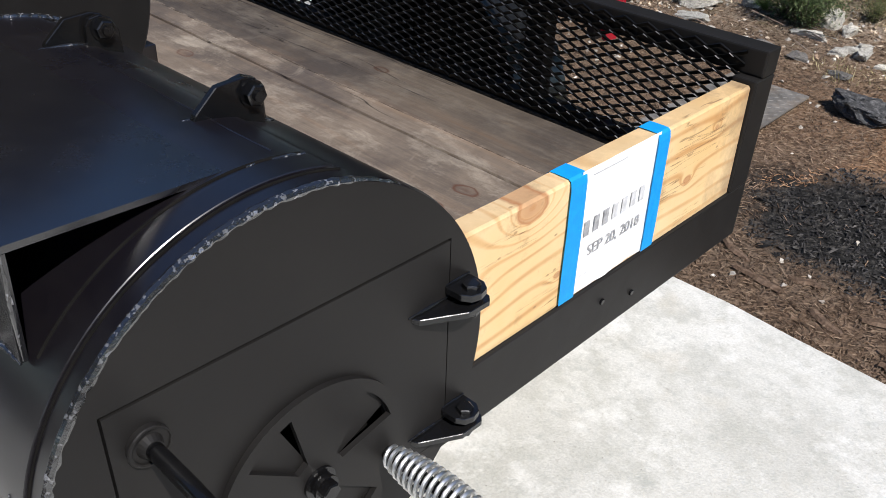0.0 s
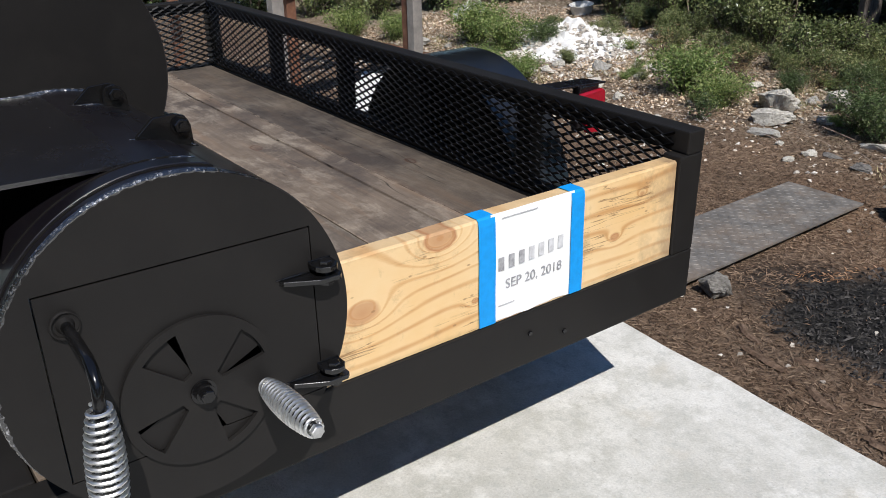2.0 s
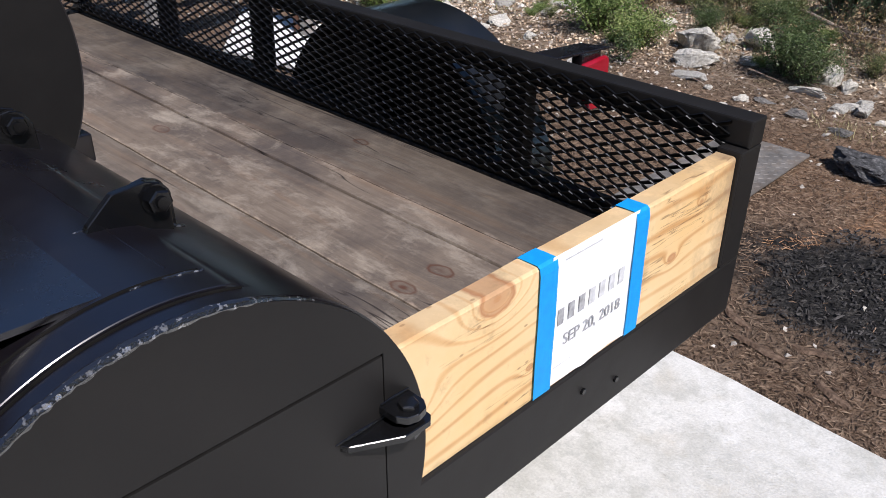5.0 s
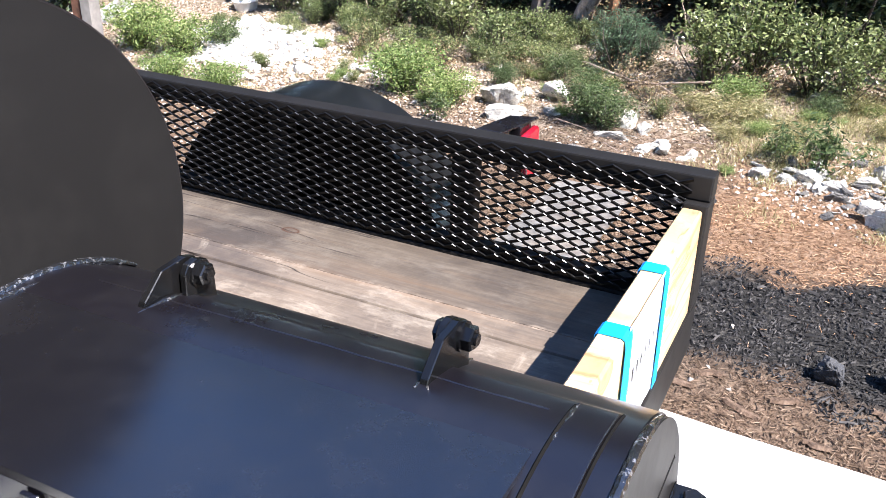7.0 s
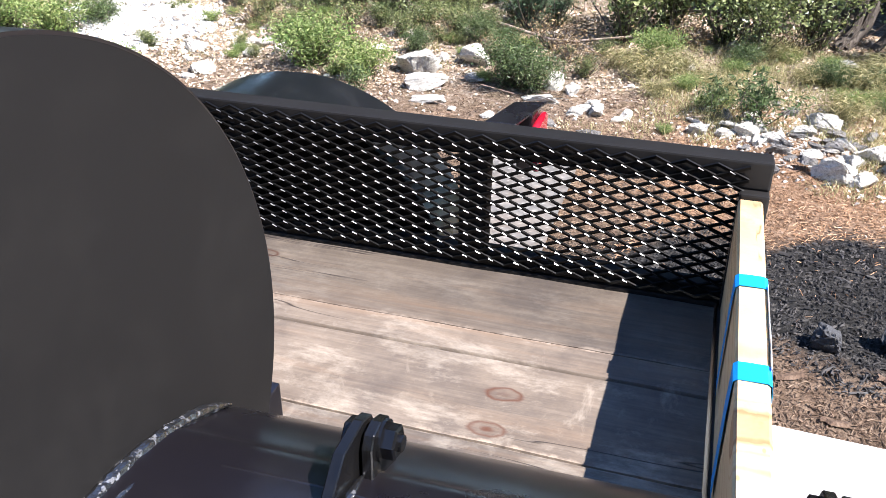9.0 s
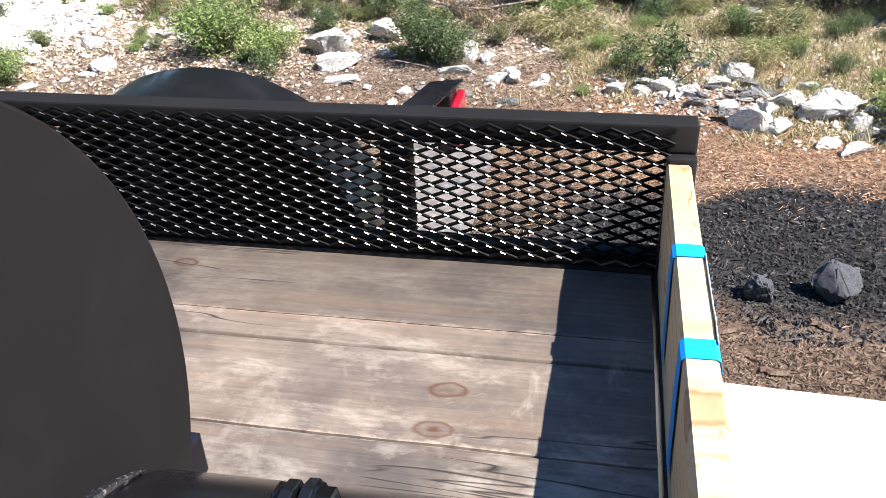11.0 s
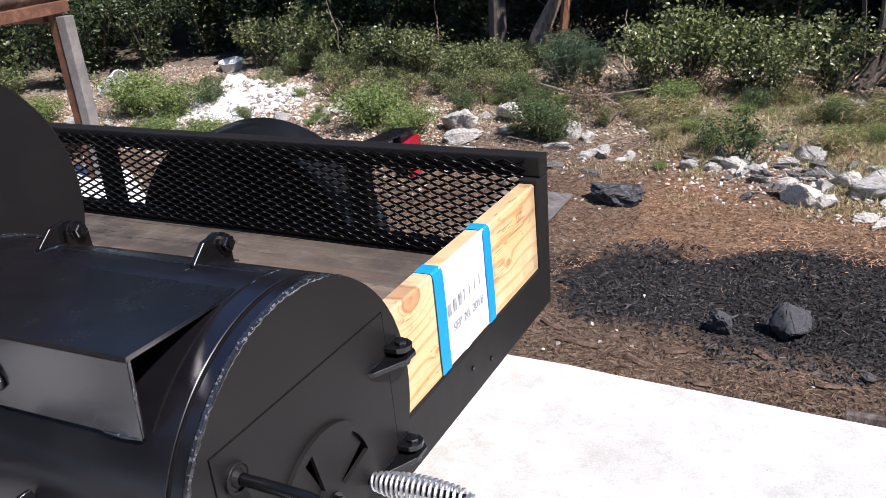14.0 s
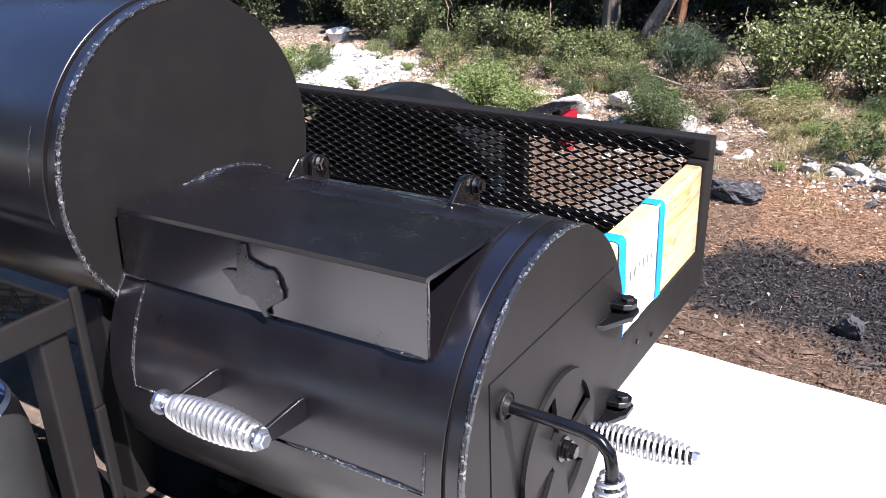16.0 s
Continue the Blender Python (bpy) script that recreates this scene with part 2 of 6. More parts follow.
def concrete_material():
    n = Nodes("broomed_concrete", rough=0.85, spec=0.3)
    cloud = n.noise(1.5, 7, 0.62)
    spots = n.noise(11.0, 6, 0.7)
    fine = n.noise(170.0, 3)
    col = n.ramp(cloud, (0.32, (0.47, 0.46, 0.42)), (0.5, (0.61, 0.6, 0.56)), (0.68, (0.71, 0.7, 0.665)))
    col = n.mix(n.math("MULTIPLY", n.ramp(spots, (0.45, 0.0), (0.62, 1.0)), 0.6), col, (0.42, 0.415, 0.37))
    col = n.mix(n.math("MULTIPLY", n.ramp(n.noise(4.2, 5, 0.6), (0.58, 0.0), (0.7, 1.0)), 0.35), col, (0.52, 0.46, 0.36))
    col = n.mix(n.ramp(n.cells(23.0), (0.02, 0.6), (0.055, 0.0)), col, (0.2, 0.19, 0.17))
    col = n.mix(1.0, col, n.ramp(fine, (0.3, (0.86, 0.86, 0.86)), (0.7, (1.06, 1.06, 1.06))), "MULTIPLY")
    chalk = n.ramp(n.noise(6.5, 8, 0.75), (0.52, 0.0), (0.66, 0.55))
    col = n.mix(chalk, col, (0.82, 0.81, 0.78))
    col = n.mix(n.ramp(n.noise(27.0, 6, 0.75), (0.53, 0.0), (0.68, 0.5)), col, (0.36, 0.37, 0.345))
    pits = n.ramp(n.noise(70.0, 4, 0.7), (0.62, 0.0), (0.7, 1.0))
    col = n.mix(n.math("MULTIPLY", pits, 0.4), col, (0.3, 0.285, 0.25))
    return n.done(col, None, n.math("ADD", fine, n.math("MULTIPLY", spots, 2.0)), 0.45, 0.003)


CONCRETE = concrete_material()


def dirt_material():
    """Mulchy clay with grass beyond and one burnt patch."""
    n = Nodes("mulched_ground", rough=0.95, spec=0.15)
    a = n.noise(3.0, 8, 0.68)
    b = n.noise(38.0, 5, 0.7)
    c = n.noise(150.0, 3, 0.6)
    col = n.ramp(b, (0.28, (0.045, 0.03, 0.022)), (0.5, (0.17, 0.112, 0.075)), (0.7, (0.33, 0.235, 0.165)))
    col = n.mix(n.ramp(a, (0.42, 0.0), (0.62, 0.6)), col, (0.2, 0.15, 0.11))
    x, y, z = n.split()
    wob = n.math("MULTIPLY", n.math("SUBTRACT", n.noise(1.7, 6, 0.65), 0.5), 1.1)
    fresh = n.ramp(b, (0.28, (0.1, 0.055, 0.032)), (0.5, (0.31, 0.185, 0.11)), (0.7, (0.5, 0.35, 0.24)))
    col = n.mix(n.math("MULTIPLY", n.math("MINIMUM", n.math("MAXIMUM", n.math("SUBTRACT", n.math("ADD", y, wob), 2.8), 0.0), 0.5), n.ramp(n.math("ADD", n.math("MULTIPLY", n.math("ADD", x, wob), 0.5), 1.0), (0.25, 0.35), (0.6, 1.7))), col, fresh)
    px = n.math("MULTIPLY", n.math("SUBTRACT", x, 0.3), 0.64)
    py = n.math("MULTIPLY", n.math("SUBTRACT", y, 2.62), 1.9)
    burn = n.math("SQRT", n.math("ADD", n.math("MULTIPLY", px, px), n.math("MULTIPLY", py, py)))
    burn = n.ramp(n.math("ADD", burn, wob), (0.74, 1.0), (1.0, 0.0))
    char = n.ramp(b, (0.34, (0.008, 0.008, 0.008)), (0.55, (0.04, 0.038, 0.036)), (0.7, (0.13, 0.118, 0.105)))
    col = n.mix(burn, col, char)
    far = n.math("MULTIPLY", n.math("SMOOTH_MIN", n.math("MAXIMUM", n.math("SUBTRACT", n.math("ADD", y, wob), 3.7), 0.0), 1.0, 0.2), 0.75)
    litter = n.ramp(b, (0.32, (0.1, 0.07, 0.045)), (0.52, (0.42, 0.345, 0.26)), (0.68, (0.7, 0.64, 0.55)))
    litter = n.mix(n.ramp(n.noise(5, 5, 0.6), (0.5, 0.0), (0.64, 0.5)), litter, (0.16, 0.16, 0.06))
    col = n.mix(far, col, litter)
    # far ground painted darker for the deep shade under the trees
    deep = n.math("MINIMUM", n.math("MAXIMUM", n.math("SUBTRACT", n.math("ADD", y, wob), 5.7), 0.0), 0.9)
    wood_shade = n.ramp(b, (0.3, (0.02, 0.014, 0.009)), (0.52, (0.07, 0.05, 0.032)), (0.7, (0.16, 0.12, 0.08)))
    col = n.mix(deep, col, wood_shade)
    return n.done(col, None, n.math("ADD", n.math("MULTIPLY", b, 3.0), c), 0.9, 0.015)


DIRT = dirt_material()


def chips_material(name, c1, c2, c3):
    n = Nodes(name, rough=0.85, spec=0.2)
    col = n.ramp(n.island(), (0.0, c1), (0.5, c2), (1.0, c3))
    col = n.mix(1.0, col, n.ramp(n.noise(60, 3), (0.3, (0.7, 0.7, 0.7)), (0.7, (1.15, 1.15, 1.15))), "MULTIPLY")
    return n.done(n.mix(1.0, col, n.ramp(n.noise(2.2, 4), (0.36, (0.68, 0.66, 0.64)), (0.64, (1.25, 1.2, 1.15))), "MULTIPLY"))


MULCH = chips_material("wood_mulch", (0.12, 0.066, 0.038), (0.33, 0.2, 0.118), (0.52, 0.355, 0.235))
MULCH_DARK = chips_material("weathered_mulch", (0.06, 0.04, 0.028), (0.175, 0.122, 0.086), (0.32, 0.24, 0.175))
CHAR = chips_material("charred_wood", (0.012, 0.012, 0.013), (0.042, 0.041, 0.042), (0.1, 0.096, 0.094))
DRYLEAF = chips_material("dry_leaves", (0.24, 0.155, 0.1), (0.54, 0.42, 0.3), (0.78, 0.7, 0.58))
TWIG_LEAF = chips_material("withered_leaves", (0.1, 0.06, 0.03), (0.26, 0.18, 0.1), (0.44, 0.36, 0.22))
GRAVEL = chips_material("limestone_gravel", (0.35, 0.32, 0.28), (0.6, 0.57, 0.52), (0.78, 0.76, 0.72))


def stone_material(name, dark, mid, light, stain):
    n = Nodes(name, rough=0.9, spec=0.25)
    a = n.noise(7.0, 8, 0.7)
    b = n.noise(46.0, 5, 0.7)
    col = n.ramp(a, (0.3, dark), (0.5, mid), (0.66, light))
    col = n.mix(n.math("MULTIPLY", n.ramp(b, (0.54, 0.0), (0.68, 1.0)), 0.45), col, stain)
    col = n.mix(1.0, col, n.ramp(n.random(), (0.0, (0.6, 0.6, 0.6)), (1.0, (1.04, 1.02, 0.98))), "MULTIPLY")
    seam = n.math("ABSOLUTE", n.math("SUBTRACT", n.noise(5.0, 5, 0.65, n.scaled(1.0, 1.0, 2.6), 0.5), 0.5))
    col = n.mix(n.ramp(seam, (0.0, 0.6), (0.014, 0.0)), col, tuple(v * 0.5 for v in stain))
    return n.done(col, None, n.math("ADD", n.math("ADD", n.math("MULTIPLY", a, 3.0), b), n.ramp(seam, (0.0, 0.0), (0.05, 0.7))), 0.5, 0.012)


LIMESTONE = stone_material("weathered_limestone", (0.32, 0.3, 0.27), (0.68, 0.65, 0.59), (0.88, 0.86, 0.81), (0.26, 0.24, 0.21))
DARKSTONE = stone_material("sooty_stone", (0.045, 0.045, 0.048), (0.1, 0.1, 0.104), (0.27, 0.265, 0.27), (0.04, 0.04, 0.04))
TANSTONE = stone_material("tan_fieldstone", (0.16, 0.15, 0.135), (0.33, 0.31, 0.28), (0.5, 0.47, 0.43), (0.11, 0.1, 0.09))
GREYSTONE = stone_material("grey_fieldstone", (0.1, 0.096, 0.092), (0.19, 0.182, 0.175), (0.32, 0.305, 0.29), (0.07, 0.065, 0.06))


def leaf_material(name, c1, c2, c3, gloss=0.5):
    n = Nodes(name, rough=gloss, spec=0.4)
    col = n.ramp(n.island(), (0.0, c1), (0.55, c2), (1.0, c3))
    col = n.mix(1.0, col, n.ramp(n.random(), (0.0, (0.85, 0.9, 0.8)), (1.0, (1.12, 1.08, 1.0))), "MULTIPLY")
    mat = n.done(col)
    trans = n.t.nodes.new("ShaderNodeBsdfTranslucent")
    n.t.links.new(col, trans.inputs["Color"])
    mixer = n.t.nodes.new("ShaderNodeMixShader")
    mixer.inputs[0].default_value = 0.3
    n.t.links.new(n.b.outputs[0], mixer.inputs[1])
    n.t.links.new(trans.outputs[0], mixer.inputs[2])
    n.t.links.new(mixer.outputs[0], n.t.nodes["Material Output"].inputs["Surface"])
    return mat


LEAF_SHRUB = leaf_material("oak_shrub_leaves", (0.045, 0.066, 0.024), (0.155, 0.19, 0.075), (0.36, 0.39, 0.2), 0.28)
LEAF_WEED = leaf_material("fresh_weed_leaves", (0.07, 0.13, 0.03), (0.2, 0.27, 0.085), (0.4, 0.45, 0.2))
# evergreen leaf green, set darker to carry the wood's deep shade
LEAF_DARK = leaf_material("evergreen_leaves", (0.016, 0.028, 0.012), (0.05, 0.075, 0.032), (0.15, 0.18, 0.1), 0.32)
LEAF_CEDAR = leaf_material("cedar_foliage", (0.05, 0.09, 0.055), (0.1, 0.165, 0.1), (0.19, 0.27, 0.17))
GRASS = leaf_material("dry_grass", (0.14, 0.14, 0.06), (0.36, 0.33, 0.17), (0.66, 0.6, 0.38), 0.6)
LEAF_DIM = leaf_material("dark_weed_leaves", (0.03, 0.055, 0.02), (0.085, 0.13, 0.05), (0.2, 0.25, 0.12), 0.4)


def bark_material(name, c1, c2, c3):
    n = Nodes(name, rough=0.92, spec=0.2)
    f = n.noise(1.0, 6, 0.7, n.scaled(26, 26, 5.0))
    return n.done(n.ramp(f, (0.3, c1), (0.55, c2), (0.75, c3)), None, f, 0.9, 0.02)


BROWN_BARK = bark_material("brown_bark", (0.06, 0.04, 0.028), (0.15, 0.1, 0.07), (0.27, 0.195, 0.14))
BARK = bark_material("grey_bark", (0.04, 0.033, 0.028), (0.12, 0.1, 0.085), (0.24, 0.21, 0.18))
RUSTY_WOOD = bark_material("rotten_red_wood", (0.09, 0.04, 0.02), (0.24, 0.12, 0.065), (0.4, 0.25, 0.16))
DEADWOOD = bark_material("bleached_deadwood", (0.16, 0.11, 0.08), (0.36, 0.28, 0.22), (0.55, 0.48, 0.4))


def rust_material(name, c1, c2, c3, rough=0.8):
    n = Nodes(name, rough=rough, metal=0.15)
    f = n.noise(9.0, 8, 0.72)
    return n.done(n.ramp(f, (0.3, c1), (0.52, c2), (0.7, c3)), None, n.noise(70, 4), 0.4, 0.003)


RUST = rust_material("orange_rusted_steel", (0.07, 0.032, 0.02), (0.17, 0.075, 0.042), (0.28, 0.15, 0.095))
RUST_PIPE = rust_material("brown_rusted_pipe", (0.06, 0.042, 0.034), (0.15, 0.105, 0.082), (0.33, 0.26, 0.2))
MILL = rust_material("dull_mill_steel", (0.15, 0.14, 0.13), (0.24, 0.22, 0.2), (0.33, 0.3, 0.27), 0.6)


def plate_material():
    n = Nodes("worn_tread_plate", rough=0.6, metal=0.12)
    f = n.noise(12, 7, 0.7)
    dirt = n.ramp(n.noise(5.0, 7, 0.7), (0.46, 0.0), (0.66, 0.6))
    return n.done(n.mix(dirt, n.ramp(f, (0.3, (0.1, 0.094, 0.088)), (0.55, (0.19, 0.178, 0.165)), (0.75, (0.29, 0.265, 0.235))), (0.17, 0.125, 0.09)), n.ramp(f, (0.3, 0.4), (0.7, 0.65)), n.noise(120, 3), 0.3, 0.002)


TREAD = plate_material()


def plain(name, color, rough, metal=0.0, scale=20.0, spread=0.15, bump=0.15):
    n = Nodes(name, rough=rough, metal=metal)
    f = n.noise(scale, 5)
    lo = tuple(v * (1 - spread) for v in color)
    hi = tuple(min(1.0, v * (1 + spread)) for v in color)
    return n.done(n.ramp(f, (0.3, lo), (0.7, hi)), None, n.noise(scale * 8, 3), bump, 0.001)


SOOTED = plain("smooth_sooted_stone", (0.055, 0.055, 0.058), 0.9, 0, 12, 0.5, 0.8)
TAPE = plain("blue_masking_tape", (0.0, 0.28, 0.72), 0.6, 0, 60, 0.08, 0.3)
PAPER = plain("creased_white_paper", (0.83, 0.83, 0.82), 0.7, 0, 16, 0.03, 0.3)
INK_FAINT = plain("faded_ink", (0.56, 0.56, 0.57), 0.7, 0, 90, 0.2)
INK = plain("grey_ink", (0.33, 0.33, 0.34), 0.7, 0, 90, 0.35)
RED_LENS = plain("red_lamp_lens", (0.3, 0.008, 0.02), 0.15, 0, 40, 0.1)
WHITE_PLASTIC = plain("chalky_white_plastic", (0.72, 0.72, 0.7), 0.6)
ASH = plain("white_ash", (0.74, 0.73, 0.71), 0.95, 0, 14, 0.2, 0.8)
TANK_GREY = plain("grey_tank_paint", (0.03, 0.031, 0.03), 0.45)
TANK_BLUE = plain("navy_tank_band", (0.02, 0.05, 0.16), 0.4)


# ---- building helpers ----
BASE = {}


def thing(name, base, label, category, group="", kind=""):
    ob = new(name)
    ob.empty_display_size = 0.05
    ob.location = base
    BASE[ob.name] = Vector(base)
    return tagged(ob, label, category, group, kind)


def part(name, bm, material, parent=None, label="", smooth=False, local=False):
    """Links a bmesh, built in world metres (or round its thing if local), as one mesh object."""
    me = bpy.data.meshes.new(name)
    bmesh.ops.recalc_face_normals(bm, faces=bm.faces[:])
    bm.to_mesh(me)
    bm.free()
    return link(name, me, material, parent, label, smooth, local)


def link(name, me, material, parent=None, label="", smooth=False, local=False):
    me.materials.append(material)
    if smooth:
        me.shade_smooth()
        me.set_sharp_from_angle(angle=radians(38))
    ob = new(name, me)
    if parent is not None:
        root = parent
        while root.parent is not None:
            root = root.parent
        ob.parent = parent
        if not local:
            me.transform(Matrix.Translation(-BASE[root.name]))
    if label:
        tagged(ob, label)
    return ob


def solo(name, bm, material, base, label, category, group="", kind="", smooth=False):
    """A thing of one mesh, built in world metres, with its origin at base."""
    ob = part(name, bm, material, None, "", smooth)
    ob.data.transform(Matrix.Translation(-Vector(base)))
    ob.location = base
    BASE[ob.name] = Vector(base)
    return tagged(ob, label, category, group, kind)


def box(bm, lo, hi, bevel=0.0, m=None):
    vs = [bm.verts.new((x, y, z)) for x in (lo[0], hi[0]) for y in (lo[1], hi[1]) for z in (lo[2], hi[2])]
    fs = [bm.faces.new([vs[i] for i in f]) for f in ((0, 1, 3, 2), (4, 6, 7, 5), (0, 4, 5, 1), (2, 3, 7, 6), (0, 2, 6, 4), (1, 5, 7, 3))]
    if bevel:
        es = list({e for f in fs for e in f.edges})
        out = bmesh.ops.bevel(bm, geom=es, offset=bevel, segments=2, affect="EDGES", profile=0.6)
        vs = list({v for f in out["faces"] for v in f.verts} | {v for v in vs if v.is_valid})
    if m is not None:
        for v in vs:
            v.co = m @ v.co
    return vs


def tube(bm, pts, radius, seg=10, cap=True, closed=False):
    """A swept round bar; radius is a number or a function of the way along (0 to 1)."""
    pts = [Vector(p) for p in pts]
    n = len(pts)
    rings = []
    ref = None
    for i, p in enumerate(pts):
        a = pts[(i - 1) % n] if closed or i else p
        b = pts[(i + 1) % n] if closed or i < n - 1 else p
        d = (b - a).normalized()
        if ref is None:
            ref = d.orthogonal().normalized()
        ref = (ref - d * ref.dot(d)).normalized()
        side = d.cross(ref)
        r = radius(i / max(1, n - 1)) if callable(radius) else radius
        rings.append([bm.verts.new(p + (ref * math.cos(k * 2 * math.pi / seg) + side * math.sin(k * 2 * math.pi / seg)) * r) for k in range(seg)])
    for i in range(n if closed else n - 1):
        a, b = rings[i], rings[(i + 1) % n]
        for k in range(seg):
            bm.faces.new((a[k], a[(k + 1) % seg], b[(k + 1) % seg], b[k]))
    if cap and not closed:
        bm.faces.new(rings[0][::-1])
        bm.faces.new(rings[-1])


def prism(bm, outline, axis, lo, hi, bevel=0.0):
    """An outline in the plane across axis, drawn from lo to hi along it. Outline pairs are (y, z), (x, z) or (x, y)."""
    def at(p, d):
        return {"x": (d, p[0], p[1]), "y": (p[0], d, p[1]), "z": (p[0], p[1], d)}[axis]
    a = [bm.verts.new(at(p, lo)) for p in outline]
    b = [bm.verts.new(at(p, hi)) for p in outline]
    fs = [bm.faces.new(a), bm.faces.new(b[::-1])]
    for i in range(len(a)):
        j = (i + 1) % len(a)
        fs.append(bm.faces.new((a[i], b[i], b[j], a[j])))
    if bevel:
        bmesh.ops.bevel(bm, geom=list({e for f in fs for e in f.edges}), offset=bevel, segments=1, affect="EDGES")


def cut_plate(outline, holes, axis_at, thick):
    """A plate in a plane across x with holes through it, its outer face at axis_at."""
    bm = bmesh.new()
    for loop in [outline] + holes:
        vs = [bm.verts.new((axis_at, y, z)) for y, z in loop]
        for i in range(len(vs)):
            bm.edges.new((vs[i], vs[(i + 1) % len(vs)]))
    bmesh.ops.triangle_fill(bm, use_beauty=True, use_dissolve=False, edges=bm.edges[:], normal=(1, 0, 0))
    out = bmesh.ops.extrude_face_region(bm, geom=bm.faces[:])
    for v in out["geom"]:
        if isinstance(v, bmesh.types.BMVert):
            v.co.x -= thick
    return bm


def ring_pts(cy, cz, r, a0=0.0, a1=360.0, n=96):
    return [(cy + r * math.cos(radians(a0 + (a1 - a0) * i / n)), cz + r * math.sin(radians(a0 + (a1 - a0) * i / n))) for i in range(n + (a1 - a0 < 360))]


def barrel(bm, x0, x1, cy, cz, outer, inner, seg=128, round_=0.002):
    """A pipe along x."""
    prof = [(x0, outer - round_), (x0 + round_, outer), (x1 - round_, outer), (x1, outer - round_), (x1, inner), (x0, inner)]
    rings = []
    for x, r in prof:
        rings.append([bm.verts.new((x, cy + r * math.cos(2 * math.pi * k / seg), cz + r * math.sin(2 * math.pi * k / seg))) for k in range(seg)])
    for i in range(len(rings)):
        a, b = rings[i], rings[(i + 1) % len(rings)]
        for k in range(seg):
            bm.faces.new((a[k], a[(k + 1) % seg], b[(k + 1) % seg], b[k]))


def bead(bm, pts, r=0.004, seed=0):
    """A lumpy weld bead along points, thin at both ends."""
    pts = [Vector(p) for p in pts]
    rnd = random.Random(seed)
    fine = []
    for a, b in zip(pts, pts[1:]):
        steps = max(1, int((b - a).length / 0.0024))
        fine += [a.lerp(b, i / steps) for i in range(steps)]
    fine.append(pts[-1])
    n = len(fine)
    fine = [p + Vector((rnd.gauss(0, 0.05), rnd.gauss(0, 0.05), rnd.gauss(0, 0.05))) * r for p in fine]
    size = [r * rnd.uniform(0.92, 1.04) * (1.05, 1.02, 0.94)[i % 3] * min(1.0, 0.3 + 0.05 * min(i, n - 1 - i)) for i in range(n)]
    tube(bm, fine, lambda u: size[min(n - 1, int(u * (n - 1) + 0.5))], 8)


def weld(parent, pts, r, seed):
    bm = bmesh.new()
    bead(bm, pts, r, seed)
    part("weld_bead", bm, WELD, parent, smooth=True)


def hexa(bm, centre, axis, r, h):
    """A hexagonal head."""
    c, d = Vector(centre), Vector(axis).normalized()
    tube(bm, [c, c + d * h * 0.85, c + d * h], lambda u: r if u < 0.9 else r * 0.85, 6)


def coil(bm, a, b, fat, thin, wire, turns):
    """A barrel-shaped coil between two points."""
    a, b = Vector(a), Vector(b)
    d = (b - a).normalized()
    u = d.orthogonal().normalized()
    v = d.cross(u)
    n = int(turns * 14)
    pts = []
    for i in range(n + 1):
        f = i / n
        r = thin + (fat - thin) * math.sin(math.pi * min(1, max(0, f))) ** 0.7
        w = 2 * math.pi * turns * f
        pts.append(a.lerp(b, f) + (u * math.cos(w) + v * math.sin(w)) * r)
    tube(bm, pts, wire, 6)


# ---- ground and slab ----
def ground_z(x, y):
    side = 0.45 + 0.55 * min(1.0, max(0.0, (0.5 - x) / 1.6))
    h = -0.065 + 0.085 * side * max(0.0, y - 3.5)
    h = min(h, 0.55 + 0.02 * max(0.0, y - 8))
    return h + 0.02 * noise.noise((x * 0.9, y * 0.9, 3.1)) + 0.012 * noise.noise((x * 4, y * 4, 7.7))


def build_ground():
    xs = [-400, -120, -50, -25, -16] + [-12 + 0.14 * i for i in range(136)] + [9, 14, 25, 60, 150, 400]
    ys = [-400, -100, -30, -10, -4, 0.5] + [1.2 + 0.1 * i for i in range(90)] + [10.6, 11.2, 12, 13, 15, 18, 24, 40, 90, 200, 400]
    verts = [(x, y, ground_z(x, y) if -30 < x < 30 and y > 1.0 else (-0.065 if y < 30 else 0.9)) for y in ys for x in xs]
    w = len(xs)
    faces = [(j * w + i, j * w + i + 1, (j + 1) * w + i + 1, (j + 1) * w + i) for j in range(len(ys) - 1) for i in range(w - 1)]
    me = bpy.data.meshes.new("ground")
    me.from_pydata(verts, [], faces)
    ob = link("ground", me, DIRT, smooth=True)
    tagged(ob, "mulched dirt ground with a burnt black patch and leaf litter", "ground", kind="structure")


build_ground()


def slab_edge(x):
    return 1.772 - 0.075 * x


def build_slab():
    bm = bmesh.new()
    top, bottom = [], []
    outline = [(-6, -2.2), (9, -2.2)]
    n = 90
    outline += [(9 - 15 * i / n, slab_edge(9 - 15 * i / n) + 0.012 * noise.noise((i * 0.7, 2, 0))) for i in range(n + 1)]
    prism(bm, outline, "z", -0.12, 0.03, 0.006)
    ob = part("pavement", bm, CONCRETE)
    tagged(ob, "pale broom-finished concrete slab with faint stains", "concrete slab", kind="structure")


build_slab()

# ---- trailer ----
TAIL, FRONT, FAR, NEAR, DECK_Z = -0.592, -3.12, 1.549, 0.14, 0.496
trailer = thing("utility_trailer", (-1.85, 0.7, 0.03), "black painted flatbed utility trailer with mesh sides and weathered plank deck", "trailer")
# it stands nose up on its jack
PIVOT = Vector((-0.6, 0.0, 0.5))
trailer.matrix_world = Matrix.Translation(PIVOT) @ Matrix.Rotation(0.02, 4, "Y") @ Matrix.Translation(Vector((-1.85, 0.7, 0.03)) - PIVOT)


